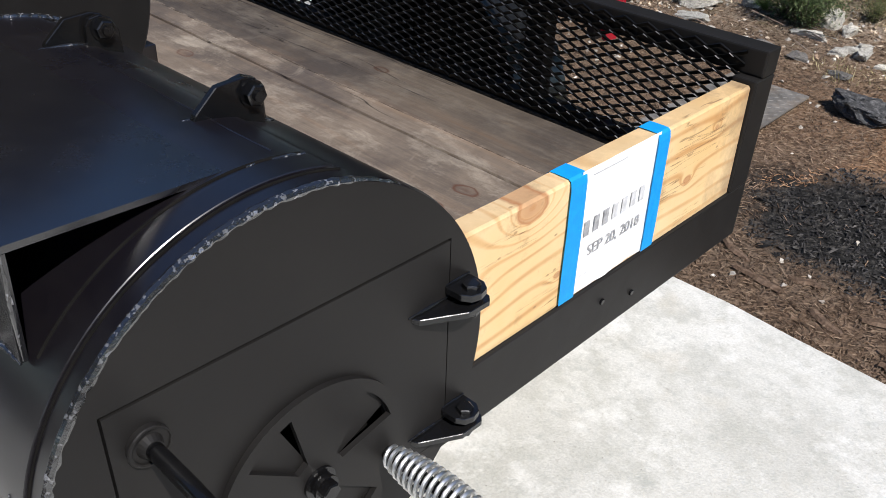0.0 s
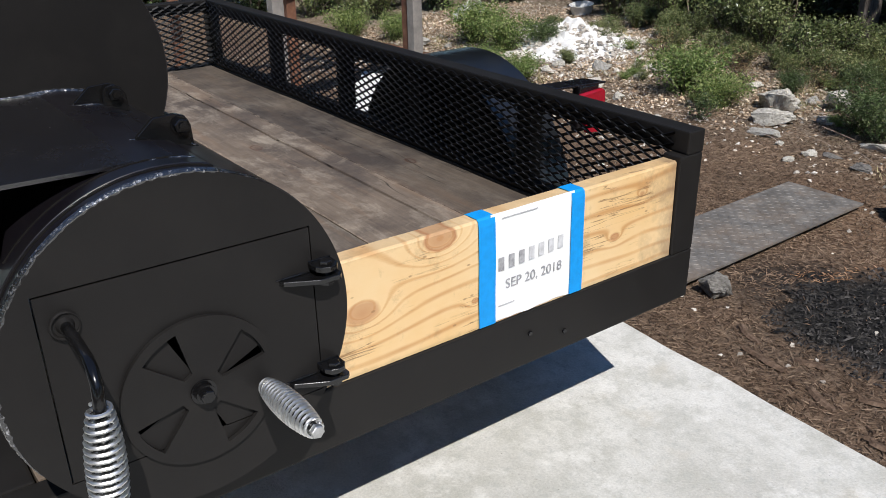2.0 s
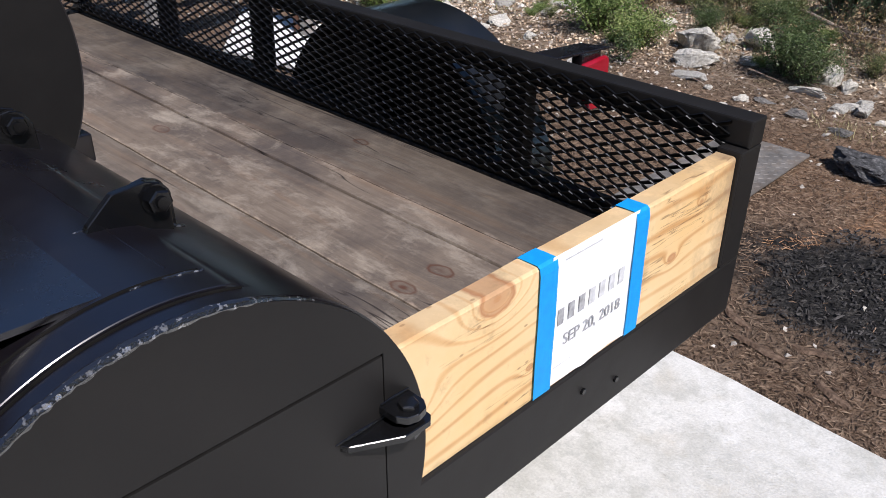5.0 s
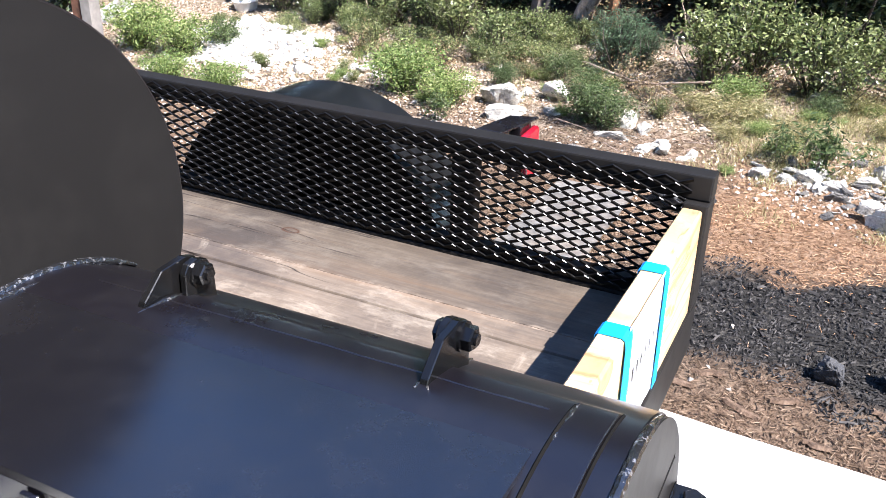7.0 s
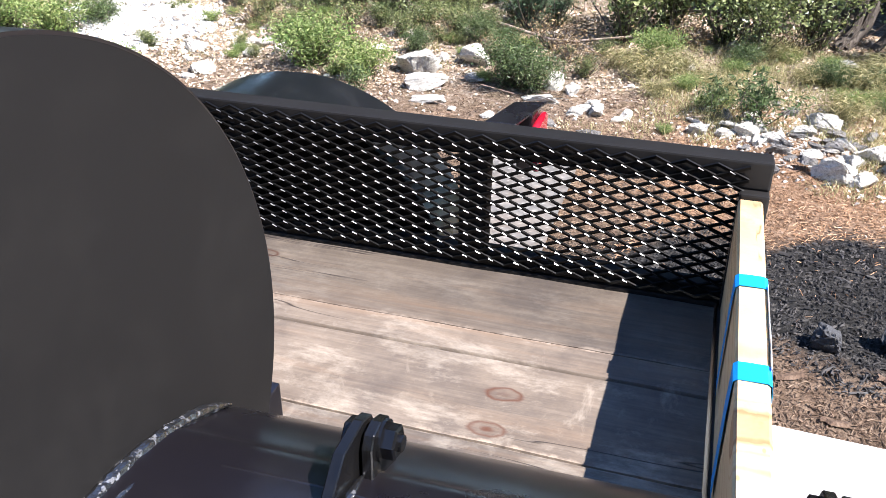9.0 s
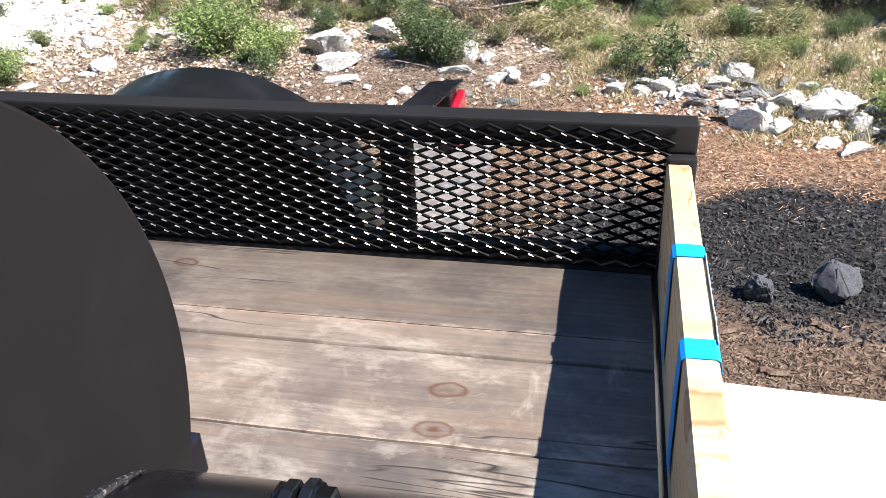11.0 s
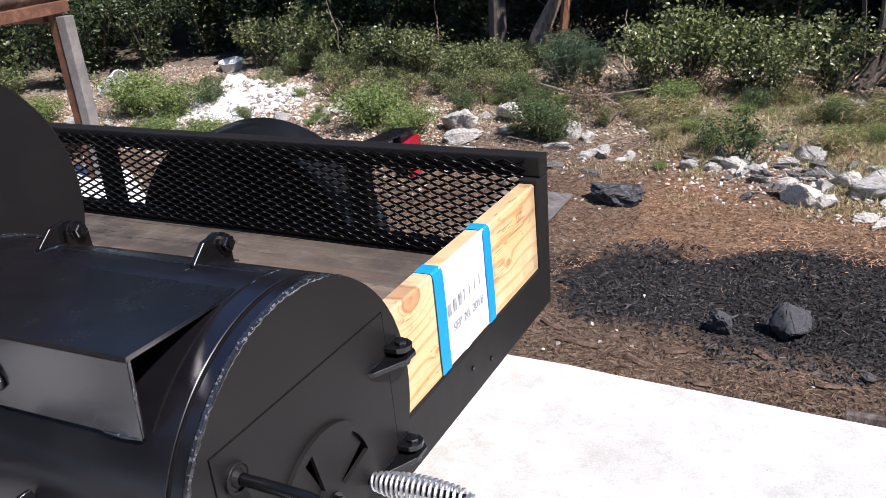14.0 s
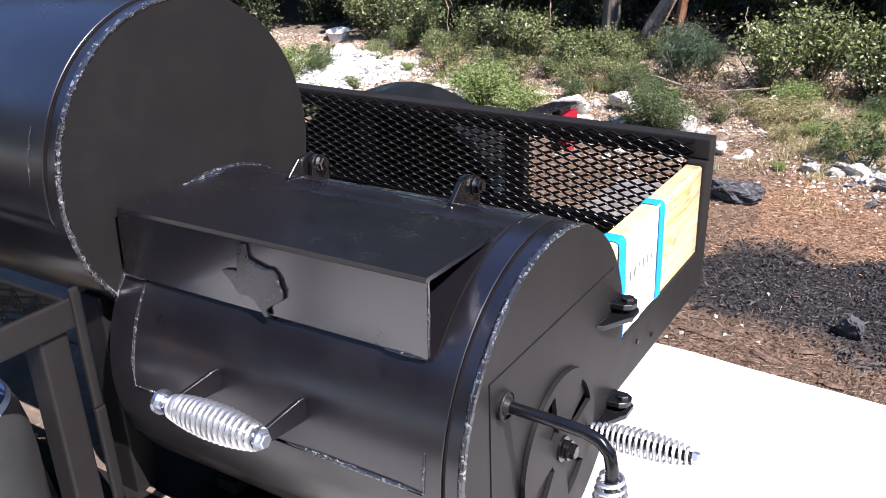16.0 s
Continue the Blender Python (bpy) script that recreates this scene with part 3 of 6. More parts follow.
def expanded_mesh(name, origin, along, up, length, height, parent):
    """Expanded metal: diamonds 50.8 by 23.4 mm of twisted strands."""
    o, u, v = Vector(origin), Vector(along).normalized(), Vector(up).normalized()
    w = u.cross(v)
    half, row = 0.0254, 0.0117
    verts, faces = [], []
    tilt = (v * 0.9 + w * 0.44).normalized()
    slant = (v * 0.6 - w * 0.8) * 0.0013
    cross = (u * 0.9 - w * 0.15 - v * 0.4) * 0.0052
    bonds = []
    rows, cols = int(height / row), int(length / half)
    for k in range(rows):
        for i in range(cols):
            up_here = (i + k) % 2 == 0
            a = o + u * (i * half) + v * (row * (k + (0.06 if up_here else 0.94)))
            b = o + u * ((i + 1) * half) + v * (row * (k + (0.94 if up_here else 0.06)))
            d = (b - a).normalized()
            a, b = a - d * 0.0015, b + d * 0.0015
            wide = (tilt - d * tilt.dot(d)).normalized() * 0.0033
            thin = d.cross(wide).normalized() * 0.0015
            s = len(verts)
            for p in (a, b):
                verts += [p + wide + thin, p + wide - thin, p - wide - thin, p - wide + thin]
            faces += [(s, s + 1, s + 5, s + 4), (s + 1, s + 2, s + 6, s + 5), (s + 2, s + 3, s + 7, s + 6), (s + 3, s, s + 4, s + 7)]
            # the twisted bond where two strands meet, tilted and glossed for a sun glint
            if up_here and k:
                c = o + u * (i * half) + v * (row * k) + w * 0.0032
                s = len(verts)
                verts += [c - cross - slant, c + cross - slant, c + cross + slant, c - cross + slant]
                bonds.append(len(faces))
                faces.append((s, s + 1, s + 2, s + 3))
    me = bpy.data.meshes.new(name)
    me.from_pydata([tuple(p) for p in verts], [], faces)
    panel = link(name, me, MESH_PAINT, parent, "black expanded metal mesh panel")
    me.materials.append(MESH_GLINT)
    for k in bonds:
        me.polygons[k].material_index = 1
    return panel


def steel_box(name, lo, hi, parent, material=FLAT, bevel=0.004, label=""):
    bm = bmesh.new()
    box(bm, lo, hi, bevel)
    return part(name, bm, material, parent, label)


# tail beam, stake pocket and rails
steel_box("tail_beam", (-0.64, NEAR, 0.382), (TAIL, 1.548, 0.499), trailer)
steel_box("tail_post", (-0.64, 1.478, 0.4995), (TAIL, 1.548, 0.7216), trailer)
steel_box("top_rail", (FRONT - 0.03, 1.499, 0.722), (-0.5922, FAR, 0.772), trailer)
steel_box("side_beam", (FRONT, 1.496, 0.40), (-0.6405, 1.546, 0.5), trailer)
steel_box("mesh_trim", (FRONT, 1.5, 0.5005), (-0.6405, 1.538, 0.53), trailer)
steel_box("side_beam", (FRONT, NEAR, 0.40), (-0.6405, NEAR + 0.05, 0.5), trailer)
steel_box("front_beam", (FRONT - 0.06, NEAR, 0.4), (FRONT - 0.0005, FAR, 0.5), trailer)
for x in (-1.104, -1.585, -2.02, -2.53):
    steel_box("rail_post", (x - 0.027, 1.5, 0.5305), (x + 0.027, 1.541, 0.7215), trailer)
steel_box("corner_post", (FRONT - 0.05, 1.499, 0.5005), (FRONT, FAR, 0.7215), trailer)
steel_box("front_rail", (FRONT - 0.05, NEAR, 0.722), (FRONT, 1.4985, 0.772), trailer)
for y in (1.0, 0.45, NEAR + 0.03):
    steel_box("front_post", (FRONT - 0.045, y - 0.02, 0.5005), (FRONT - 0.005, y + 0.02, 0.7215), trailer)
steel_box("tongue", (FRONT - 1.2, 0.7, 0.4), (FRONT - 0.061, 0.8, 0.49), trailer)
expanded_mesh("side_mesh", (FRONT, 1.4945, 0.506), (1, 0, 0), (0, 0, 1), 2.505, 0.262, trailer)
expanded_mesh("front_mesh", (FRONT + 0.006, 1.492, 0.506), (0, -1, 0), (0, 0, 1), 1.342, 0.262, trailer)
for y, z in ((1.07, 0.451), (1.163, 0.424)):
    bm = bmesh.new()
    hexa(bm, (TAIL, y, z), (1, 0, 0), 0.0055, 0.004)
    part("bolt", bm, GLOSS, trailer)

# deck planks
edges = [1.4935, 1.281, 1.208, 1.003, 0.716, 0.429, NEAR + 0.052]
for hi, lo in zip(edges, edges[1:]):
    bm = bmesh.new()
    n = 60
    rnd = random.Random(int(hi * 1000))
    prof = [(0.0, 0.0), (0.0, 0.92), (0.02, 1.0), (0.25, 1.0), (0.5, 1.0), (0.75, 1.0), (0.98, 1.0), (1.0, 0.92), (1.0, 0.0)]
    rings = []
    for i in range(n + 1):
        x = FRONT + 0.004 + (-0.6425 - FRONT - 0.008) * i / n
        ring = []
        for a, h in prof:
            y = lo + 0.0025 + (hi - lo - 0.005) * a
            wob = 0.0022 * noise.noise((x * 6, y * 30, 5.0)) if h > 0.9 else 0
            edge = 0.0016 * noise.noise((x * 14, y * 50, 9.0)) if a in (0.0, 1.0) else 0
            cup = -0.0025 * (1 - (2 * a - 1) ** 2) if h == 1.0 else 0
            ring.append(bm.verts.new((x, y + edge, DECK_Z - 0.038 + 0.038 * h + wob + cup)))
        rings.append(ring)
    for a, b in zip(rings, rings[1:]):
        for k in range(len(prof)):
            j = (k + 1) % len(prof)
            bm.faces.new((a[k], b[k], b[j], a[j]))
    bm.faces.new(rings[0])
    bm.faces.new(rings[-1][::-1])
    part("deck_plank", bm, DECK_DARK if hi > 1.4 else DECK, trailer, "dark stained deck plank" if hi > 1.4 else "scuffed grey-brown deck plank", smooth=True)

# fenders over both wheels, with tyres
def fender(y0, y1, cx, cz, r):
    bm = bmesh.new()
    n = 48
    angles = [-12 + 204 * i / n for i in range(n + 1)]
    prof = [(r - 0.004, y0), (r, y0), (r, y1), (r - 0.03, y1 + 0.004), (r - 0.03, y1), (r - 0.004, y1 - 0.004)]
    rings = [[bm.verts.new((cx + rr * math.cos(radians(a)), y, cz + rr * math.sin(radians(a)))) for rr, y in prof] for a in angles]
    for a, b in zip(rings, rings[1:]):
        for k in range(len(prof)):
            j = (k + 1) % len(prof)
            bm.faces.new((a[k], b[k], b[j], a[j]))
    bm.faces.new(rings[0])
    bm.faces.new(rings[-1][::-1])
    f = part("fender", bm, FENDER, trailer, "rounded black steel wheel fender", smooth=True)
    bm = bmesh.new()
    side = [(cx + (r - 0.002) * math.cos(radians(a)), cz + (r - 0.002) * math.sin(radians(a))) for a in angles]
    prism(bm, side, "y", y0 - 0.003, y0 - 0.0005)
    part("fender_side", bm, SHADE_BLACK, f)
    w = part_wheel(cx, (y0 + y1) / 2)
    return f


def part_wheel(cx, cy):
    bm = bmesh.new()
    prof = [(0.2, -0.085), (0.30, -0.092), (0.33, -0.07), (0.338, -0.04), (0.338, 0.04), (0.33, 0.07), (0.30, 0.092), (0.2, 0.085)]
    seg = 48
    rings = [[bm.verts.new((cx + r * math.cos(2 * math.pi * k / seg), cy + y, 0.347 + r * math.sin(2 * math.pi * k / seg))) for r, y in prof] for k in range(seg)]
    for k in range(seg):
        a, b = rings[k], rings[(k + 1) % seg]
        for i in range(len(prof)):
            j = (i + 1) % len(prof)
            bm.faces.new((a[i], b[i], b[j], a[j]))
    tyre = part("wheel", bm, RUBBER, trailer, "black rubber tyre", smooth=True)
    bm = bmesh.new()
    tube(bm, [(cx, cy - 0.05, 0.347), (cx, cy - 0.01, 0.347), (cx, cy + 0.05, 0.347)], 0.199, 40)
    part("rim", bm, MILL, tyre, "dull steel rim")


RUBBER = plain("tyre_rubber", (0.025, 0.025, 0.026), 0.8)
fender(1.552, 1.735, -1.563, 0.357, 0.412)
fender(-0.06, 0.13, -1.563, 0.357, 0.412)

# tail lamp on its bracket
bm = bmesh.new()
prism(bm, [(-1.098, 1.5495), (-1.072, 1.672), (-1.012, 1.694), (-1.04, 1.5495)], "z", 0.7665, 0.772, 0.001)
for v in bm.verts:
    v.co.z += 0.02 * (v.co.y - 1.5495)
box(bm, (-1.05, 1.612, 0.652), (-1.0225, 1.682, 0.7715), 0.006)
lamp = part("tail_lamp", bm, SATIN, trailer, "black tail lamp housing on a steel bracket")
bm = bmesh.new()
prism(bm, [(1.596, 0.744), (1.604, 0.753), (1.682, 0.759), (1.692, 0.752), (1.69, 0.71), (1.682, 0.655), (1.672, 0.644), (1.634, 0.648), (1.612, 0.70)], "x", -1.022, -1.007, 0.004)
part("lens", bm, RED_LENS, lamp, "red plastic lens", smooth=True)

# ---- tail board with its paper tag ----
bm = bmesh.new()
n = 40
prof = [(-0.636, 0.5), (-0.636, 0.709), (-0.633, 0.713), (-0.601, 0.713), (-0.597, 0.709), (-0.597, 0.5)]
rings = []
for i in range(n + 1):
    y = 0.622 + (1.4765 - 0.622) * i / n
    rings.append([bm.verts.new((x, y, z + (0.0012 * noise.noise((y * 9, x * 40, 2)) if z > 0.7 else 0))) for x, z in prof])
for a, b in zip(rings, rings[1:]):
    for k in range(len(prof)):
        j = (k + 1) % len(prof)
        bm.faces.new((a[k], b[k], b[j], a[j]))
bm.faces.new(rings[0])
bm.faces.new(rings[-1][::-1])
board = solo("tail_board", bm, PINE, (-0.6, 1.04, 0.5), "knotty fresh pine plank standing on the trailer tail beam", "board")

bm = bmesh.new()
cols, rws = 24, 26
grid = [[None] * (rws + 1) for _ in range(cols + 1)]
for i in range(cols + 1):
    for j in range(rws + 1):
        y = 0.975 + 0.205 * i / cols
        z = 0.503 + 0.214 * j / rws
        lift = 0.0012 + 0.0016 * max(0, noise.noise((y * 18, z * 14, 4))) + 0.003 * max(0, noise.noise((y * 30 + z * 25, z * 9, 8))) * (1 - j / rws) ** 2
        grid[i][j] = bm.verts.new((-0.597 + lift, y, z - 0.004 * noise.noise((y * 25, 0, 1)) * (j == 0)))
for i in range(cols):
    for j in range(rws):
        bm.faces.new((grid[i][j], grid[i + 1][j], grid[i + 1][j + 1], grid[i][j + 1]))
out = bmesh.ops.extrude_face_region(bm, geom=bm.faces[:])
for v in out["geom"]:
    if isinstance(v, bmesh.types.BMVert):
        v.co.x -= 0.0006
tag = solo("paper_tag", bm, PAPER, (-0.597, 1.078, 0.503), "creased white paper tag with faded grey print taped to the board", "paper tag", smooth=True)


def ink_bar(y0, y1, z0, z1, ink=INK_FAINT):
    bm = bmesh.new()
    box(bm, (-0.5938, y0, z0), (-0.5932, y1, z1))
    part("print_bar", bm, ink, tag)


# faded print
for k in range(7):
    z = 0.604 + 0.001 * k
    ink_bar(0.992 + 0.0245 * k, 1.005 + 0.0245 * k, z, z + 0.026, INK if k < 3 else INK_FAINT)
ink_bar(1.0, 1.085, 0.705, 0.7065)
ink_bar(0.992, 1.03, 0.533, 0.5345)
text = bpy.data.curves.new("date_print", "FONT")
text.body = "SEP 20, 2018"
text.size = 0.0272
text.extrude = 0.0002
holder = new("date_print", text)
bpy.context.view_layer.update()
me = bpy.data.meshes.new_from_object(holder.evaluated_get(bpy.context.evaluated_depsgraph_get()))
bpy.data.objects.remove(holder)
me.transform(Matrix.Translation((-0.5935, 1.008, 0.565)) @ Matrix(((0, 0, 1, 0), (1, 0, 0, 0), (0, 1, 0, 0), (0, 0, 0, 1))))
link("date_print", me, INK, tag, "faded grey printed date")


def tape_strip(y0, y1, seed):
    bm = bmesh.new()
    path = [(-0.5928, 0.502), (-0.5928, 0.56), (-0.593, 0.63), (-0.5935, 0.70), (-0.5955, 0.7115), (-0.6005, 0.7146), (-0.62, 0.7148), (-0.633, 0.7146), (-0.6378, 0.7105), (-0.639, 0.66), (-0.639, 0.53)]
    rows_ = []
    for i, (x, z) in enumerate(path):
        row = []
        for k in range(5):
            y = y0 + (y1 - y0) * k / 4 + (0.0018 * noise.noise((i * 1.3, seed, 0)) if k in (0, 4) else 0)
            row.append(bm.verts.new((x + 0.0006 * noise.noise((y * 90, z * 60, seed)), y, z)))
        rows_.append(row)
    for a, b in zip(rows_, rows_[1:]):
        for k in range(4):
            bm.faces.new((a[k], a[k + 1], b[k + 1], b[k]))
    out = bmesh.ops.extrude_face_region(bm, geom=bm.faces[:])
    bmesh.ops.recalc_face_normals(bm, faces=bm.faces[:])
    for v in out["geom"]:
        if isinstance(v, bmesh.types.BMVert):
            v.co.z += 0.0002
            v.co.x += 0.0004 if v.co.x > -0.615 else -0.0004
    return solo("tape_strip", bm, TAPE, (-0.595, y0, 0.502), "blue masking tape strip folded over the board top", "tape", "tape strips")


tape_strip(0.946, 0.984, 1.0)
tape_strip(1.172, 1.206, 2.0)

# ---- offset smoker ----
FY, FZ, FR, FX = 0.379, 0.731, 0.2245, -0.457
CY, CZ, CR, CX = 0.3565, 0.981, 0.2258, -1.0
smoker = thing("offset_smoker", (-0.75, FY, DECK_Z), "black painted steel offset smoker with welded round firebox", "smoker")



def stepped_shell(x0, step, x1, cy, cz, r, a0, a1, proud):
    """A rolled shell whose sheet stands a little proud between two angles, ending in a step."""
    bm = bmesh.new()
    seg = 240
    rings = []
    for x, rr, lift in ((x0, r, 1), (step - 0.0007, r, 1), (step, r - 0.0007, 1), (step + 0.0003, r, 0), (x1, r, 0), (x1, r - 0.008, 0), (x0, r - 0.008, 0)):
        ring = []
        for k in range(seg):
            deg = 360 * k / seg
            soft = min(1.0, max(0.0, min(deg - a0, a1 - deg) / 3.0))
            q = rr + proud * soft * lift
            if lift and soft == 0.0:
                q = r if rr > r - 0.005 else rr
            ring.append(bm.verts.new((x, cy + q * math.cos(radians(deg)), cz + q * math.sin(radians(deg)))))
        rings.append(ring)
    for a, b in zip(rings, rings[1:] + rings[:1]):
        for k in range(seg):
            bm.faces.new((a[k], a[(k + 1) % seg], b[(k + 1) % seg], b[k]))
    return bm


bm = stepped_shell(-0.999, -0.482, -0.4645, FY, FZ, FR, 72, 206, 0.0036)
firebox = part("firebox_shell", bm, SATIN, smoker, "satin black rolled steel firebox shell", smooth=True)
bm = bmesh.new()
tube(bm, [(-0.4806, y, z) for y, z in ring_pts(FY, FZ, FR + 0.0004, 73, 205, 110)], 0.0012, 6)
part("gap_line", bm, GAP_BLACK, firebox)
bm = bmesh.new()
tube(bm, [(-0.5118, y, z) for y, z in ring_pts(FY, FZ, FR + 0.0036, 77, 141, 60)], 0.0015, 6)
part("gap_line", bm, GAP_BLACK, firebox)
weld(firebox, [(-0.5105, y, z) for y, z in ring_pts(FY, FZ, FR + 0.0036, 76, 84, 10)], 0.003, 71)
weld(firebox, [(-0.5105, y, z) for y, z in ring_pts(FY, FZ, FR + 0.0036, 88, 90, 4)], 0.0028, 72)
weld(firebox, [(-0.4604, y, z) for y, z in ring_pts(FY, FZ, FR - 0.0016, 60, 208, 120)], 0.0042, 3)

# end plate with door opening
door = [(0.2105, 0.6), (0.2105, 0.8495), (0.5535, 0.8475), (0.5535, 0.6)]
bm = cut_plate(ring_pts(FY, FZ, FR - 0.002, 0, 360, 120), [door], FX, 0.0075)
part("end_plate", bm, FLAT, smoker, "flat black round steel end plate")
HUB = (0.381, 0.668)


def wedge(c, r0, r1, turn, half=17):
    a = [(c[0] + r0 * math.cos(radians(turn + s * half * 0.7)), c[1] + r0 * math.sin(radians(turn + s * half * 0.7))) for s in (-1, 1)]
    b = [(c[0] + r1 * math.cos(radians(turn + half * (1 - 2 * i / 6))), c[1] + r1 * math.sin(radians(turn + half * (1 - 2 * i / 6)))) for i in range(7)]
    return a + b


d_in = [(0.2125, 0.602), (0.2125, 0.8473), (0.5513, 0.8453), (0.5513, 0.602)]
bm = cut_plate(d_in, [wedge(HUB, 0.032, 0.09, 32 + 90 * k - 26.5) for k in range(4)], FX + 0.0008, 0.0065)
fire_door = part("firebox_door", bm, FLAT, smoker, "flat black steel firebox door")
bm = cut_plate(ring_pts(*HUB, 0.103, 0, 360, 72), [wedge(HUB, 0.03, 0.091, 32 + 90 * k) for k in range(4)], FX + 0.0078, 0.006)
bmesh.ops.bevel(bm, geom=[e for e in bm.edges if e.calc_face_angle(0) > 1.2 and all(abs((v.co.y - HUB[0]) ** 2 + (v.co.z - HUB[1]) ** 2 - 0.103 ** 2) < 1e-4 for v in e.verts)], offset=0.001, segments=1, affect="EDGES")
damper = part("air_damper", bm, FLAT, fire_door, "round steel air damper with four wedge slots")
# dark sheet added behind the door slots so the openings look black
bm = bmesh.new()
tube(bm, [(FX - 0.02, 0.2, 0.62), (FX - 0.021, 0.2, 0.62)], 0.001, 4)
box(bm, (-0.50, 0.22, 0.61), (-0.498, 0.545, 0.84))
part("inner_baffle", bm, GAP_BLACK, smoker)
# hub bolt with washers and a short spring
bm = bmesh.new()
tube(bm, [(FX, *HUB), (FX + 0.027, *HUB)], 0.0055, 12)
for d, r in ((0.008, 0.017), (0.0125, 0.012), (0.0165, 0.013)):
    tube(bm, [(FX + d, *HUB), (FX + d + 0.003, *HUB)], r, 20)
hexa(bm, (FX + 0.0195, *HUB), (1, 0, 0), 0.0098, 0.008)
part("pivot_bolt", bm, GLOSS, fire_door)


def spring_handle(name, path, a, b, fat, thin, turns, parent, cap=True):
    """A bent rod in a coil grip."""
    bm = bmesh.new()
    tube(bm, path, 0.0068, 14)
    rod = part(name, bm, GLOSS, parent, smooth=True)
    bm = bmesh.new()
    coil(bm, a, b, fat, thin, 0.0024, turns + 3)
    part("coil_grip", bm, ZINC, rod, "bright zinc coil spring grip", smooth=True)
    if cap:
        bm = bmesh.new()
        d = (Vector(b) - Vector(a)).normalized()
        hexa(bm, Vector(b), d, 0.009, 0.008)
        part("end_nut", bm, ZINC, rod)
    return rod


# damper pull, straight out of the disc
spring_handle("damper_handle", [(-0.457, 0.463, 0.646), (-0.31, 0.463, 0.651)], (-0.443, 0.463, 0.6465), (-0.308, 0.463, 0.651), 0.0178, 0.0095, 14, fire_door)
# door latch handle, out and bent down
bend = [(-0.458, 0.24, 0.809), (-0.40, 0.24, 0.808), (-0.362, 0.239, 0.807), (-0.345, 0.238, 0.802), (-0.334, 0.237, 0.791), (-0.330, 0.235, 0.775), (-0.330, 0.222, 0.60)]
latch = spring_handle("latch_handle", bend, (-0.330, 0.2345, 0.769), (-0.330, 0.2225, 0.61), 0.02, 0.010, 16, fire_door)
bm = bmesh.new()
tube(bm, [(FX, 0.24, 0.809), (FX + 0.005, 0.24, 0.809)], 0.017, 24)
tube(bm, [(FX + 0.005, 0.24, 0.809), (FX + 0.011, 0.24, 0.809)], lambda u: 0.0105 - 0.003 * u, 20)
bead(bm, [(FX + 0.006, y, z) for y, z in ring_pts(0.24, 0.809, 0.016, 0, 359, 30)], 0.0022, 5)
part("flange", bm, FLAT, latch)

# door hinges
for k, z in enumerate((0.787, 0.633)):
    bm = bmesh.new()
    prism(bm, [(FX, 0.502), (FX + 0.008, 0.506), (FX + 0.031, 0.548), (FX + 0.031, 0.577), (FX + 0.025, 0.583), (FX, 0.583)], "z", z - 0.012, z - 0.005, 0.0007)
    prism(bm, [(FX, 0.546), (FX + 0.02, 0.547), (FX + 0.029, 0.553), (FX + 0.032, 0.563), (FX + 0.029, 0.574), (FX + 0.02, 0.58), (FX, 0.58)], "z", z + 0.002, z + 0.01, 0.0007)
    bead(bm, [(FX + 0.001, 0.498, z - 0.003), (FX + 0.001, 0.55, z - 0.003)], 0.0028, 7 + k)
    bead(bm, [(FX + 0.001, 0.547, z + 0.011), (FX + 0.001, 0.58, z + 0.011)], 0.0028, 9 + k)
    tube(bm, [(FX + 0.019, 0.563, z - 0.02), (FX + 0.019, 0.563, z + 0.014)], 0.005, 12)
    hexa(bm, (FX + 0.019, 0.563, z + 0.01), (0, 0, 1), 0.009, 0.006)
    hexa(bm, (FX + 0.019, 0.563, z - 0.0122), (0, 0, -1), 0.0098, 0.007)
    part("door_hinge", bm, ROUGH_BLACK, smoker, "lumpy black bolted plate hinge")

# flat lid with its front apron
top = FZ + FR
bm = bmesh.new()
prism(bm, [(0.196, top + 0.001), (0.1972, top + 0.0064), (0.392, top + 0.0025), (0.392, top - 0.002)], "x", -0.987, -0.5175)
prism(bm, [(0.192, 0.872), (0.196, top + 0.0005), (0.2015, top + 0.0005), (0.1975, 0.872)], "x", -0.987, -0.5175)
lid = part("griddle_lid", bm, LID_PAINT, smoker, "flat folded steel lid with a front apron")
weld(lid, [(-0.517, 0.194, 0.874), (-0.517, 0.198, top)], 0.002, 21)
weld(lid, [(-0.514, 0.384, top + 0.001), (-0.51, 0.40, top - 0.002), (-0.514, 0.415, top - 0.005)], 0.0022, 22)
weld(lid, [(-0.986, 0.1925, 0.871), (-0.95, 0.1915, 0.871)], 0.003, 23)
weld(lid, [(-0.57, 0.1915, 0.871), (-0.518, 0.1925, 0.871)], 0.003, 24)
weld(lid, [(-0.986, 0.30, top + 0.005), (-0.984, 0.36, top + 0.0035), (-0.981, 0.397, top + 0.0015)], 0.0024, 26)
weld(lid, [(-0.981, 0.397, top + 0.0005), (-0.972, 0.402, top)], 0.0028, 27)
bm = bmesh.new()
tube(bm, [(-0.945 + 0.03 * i, 0.412 + 0.0006 * (i % 3), top + 0.0009) for i in range(15)], 0.0011, 6)
part("lid_seam", bm, SATIN, lid, "thin painted seam behind the lid")
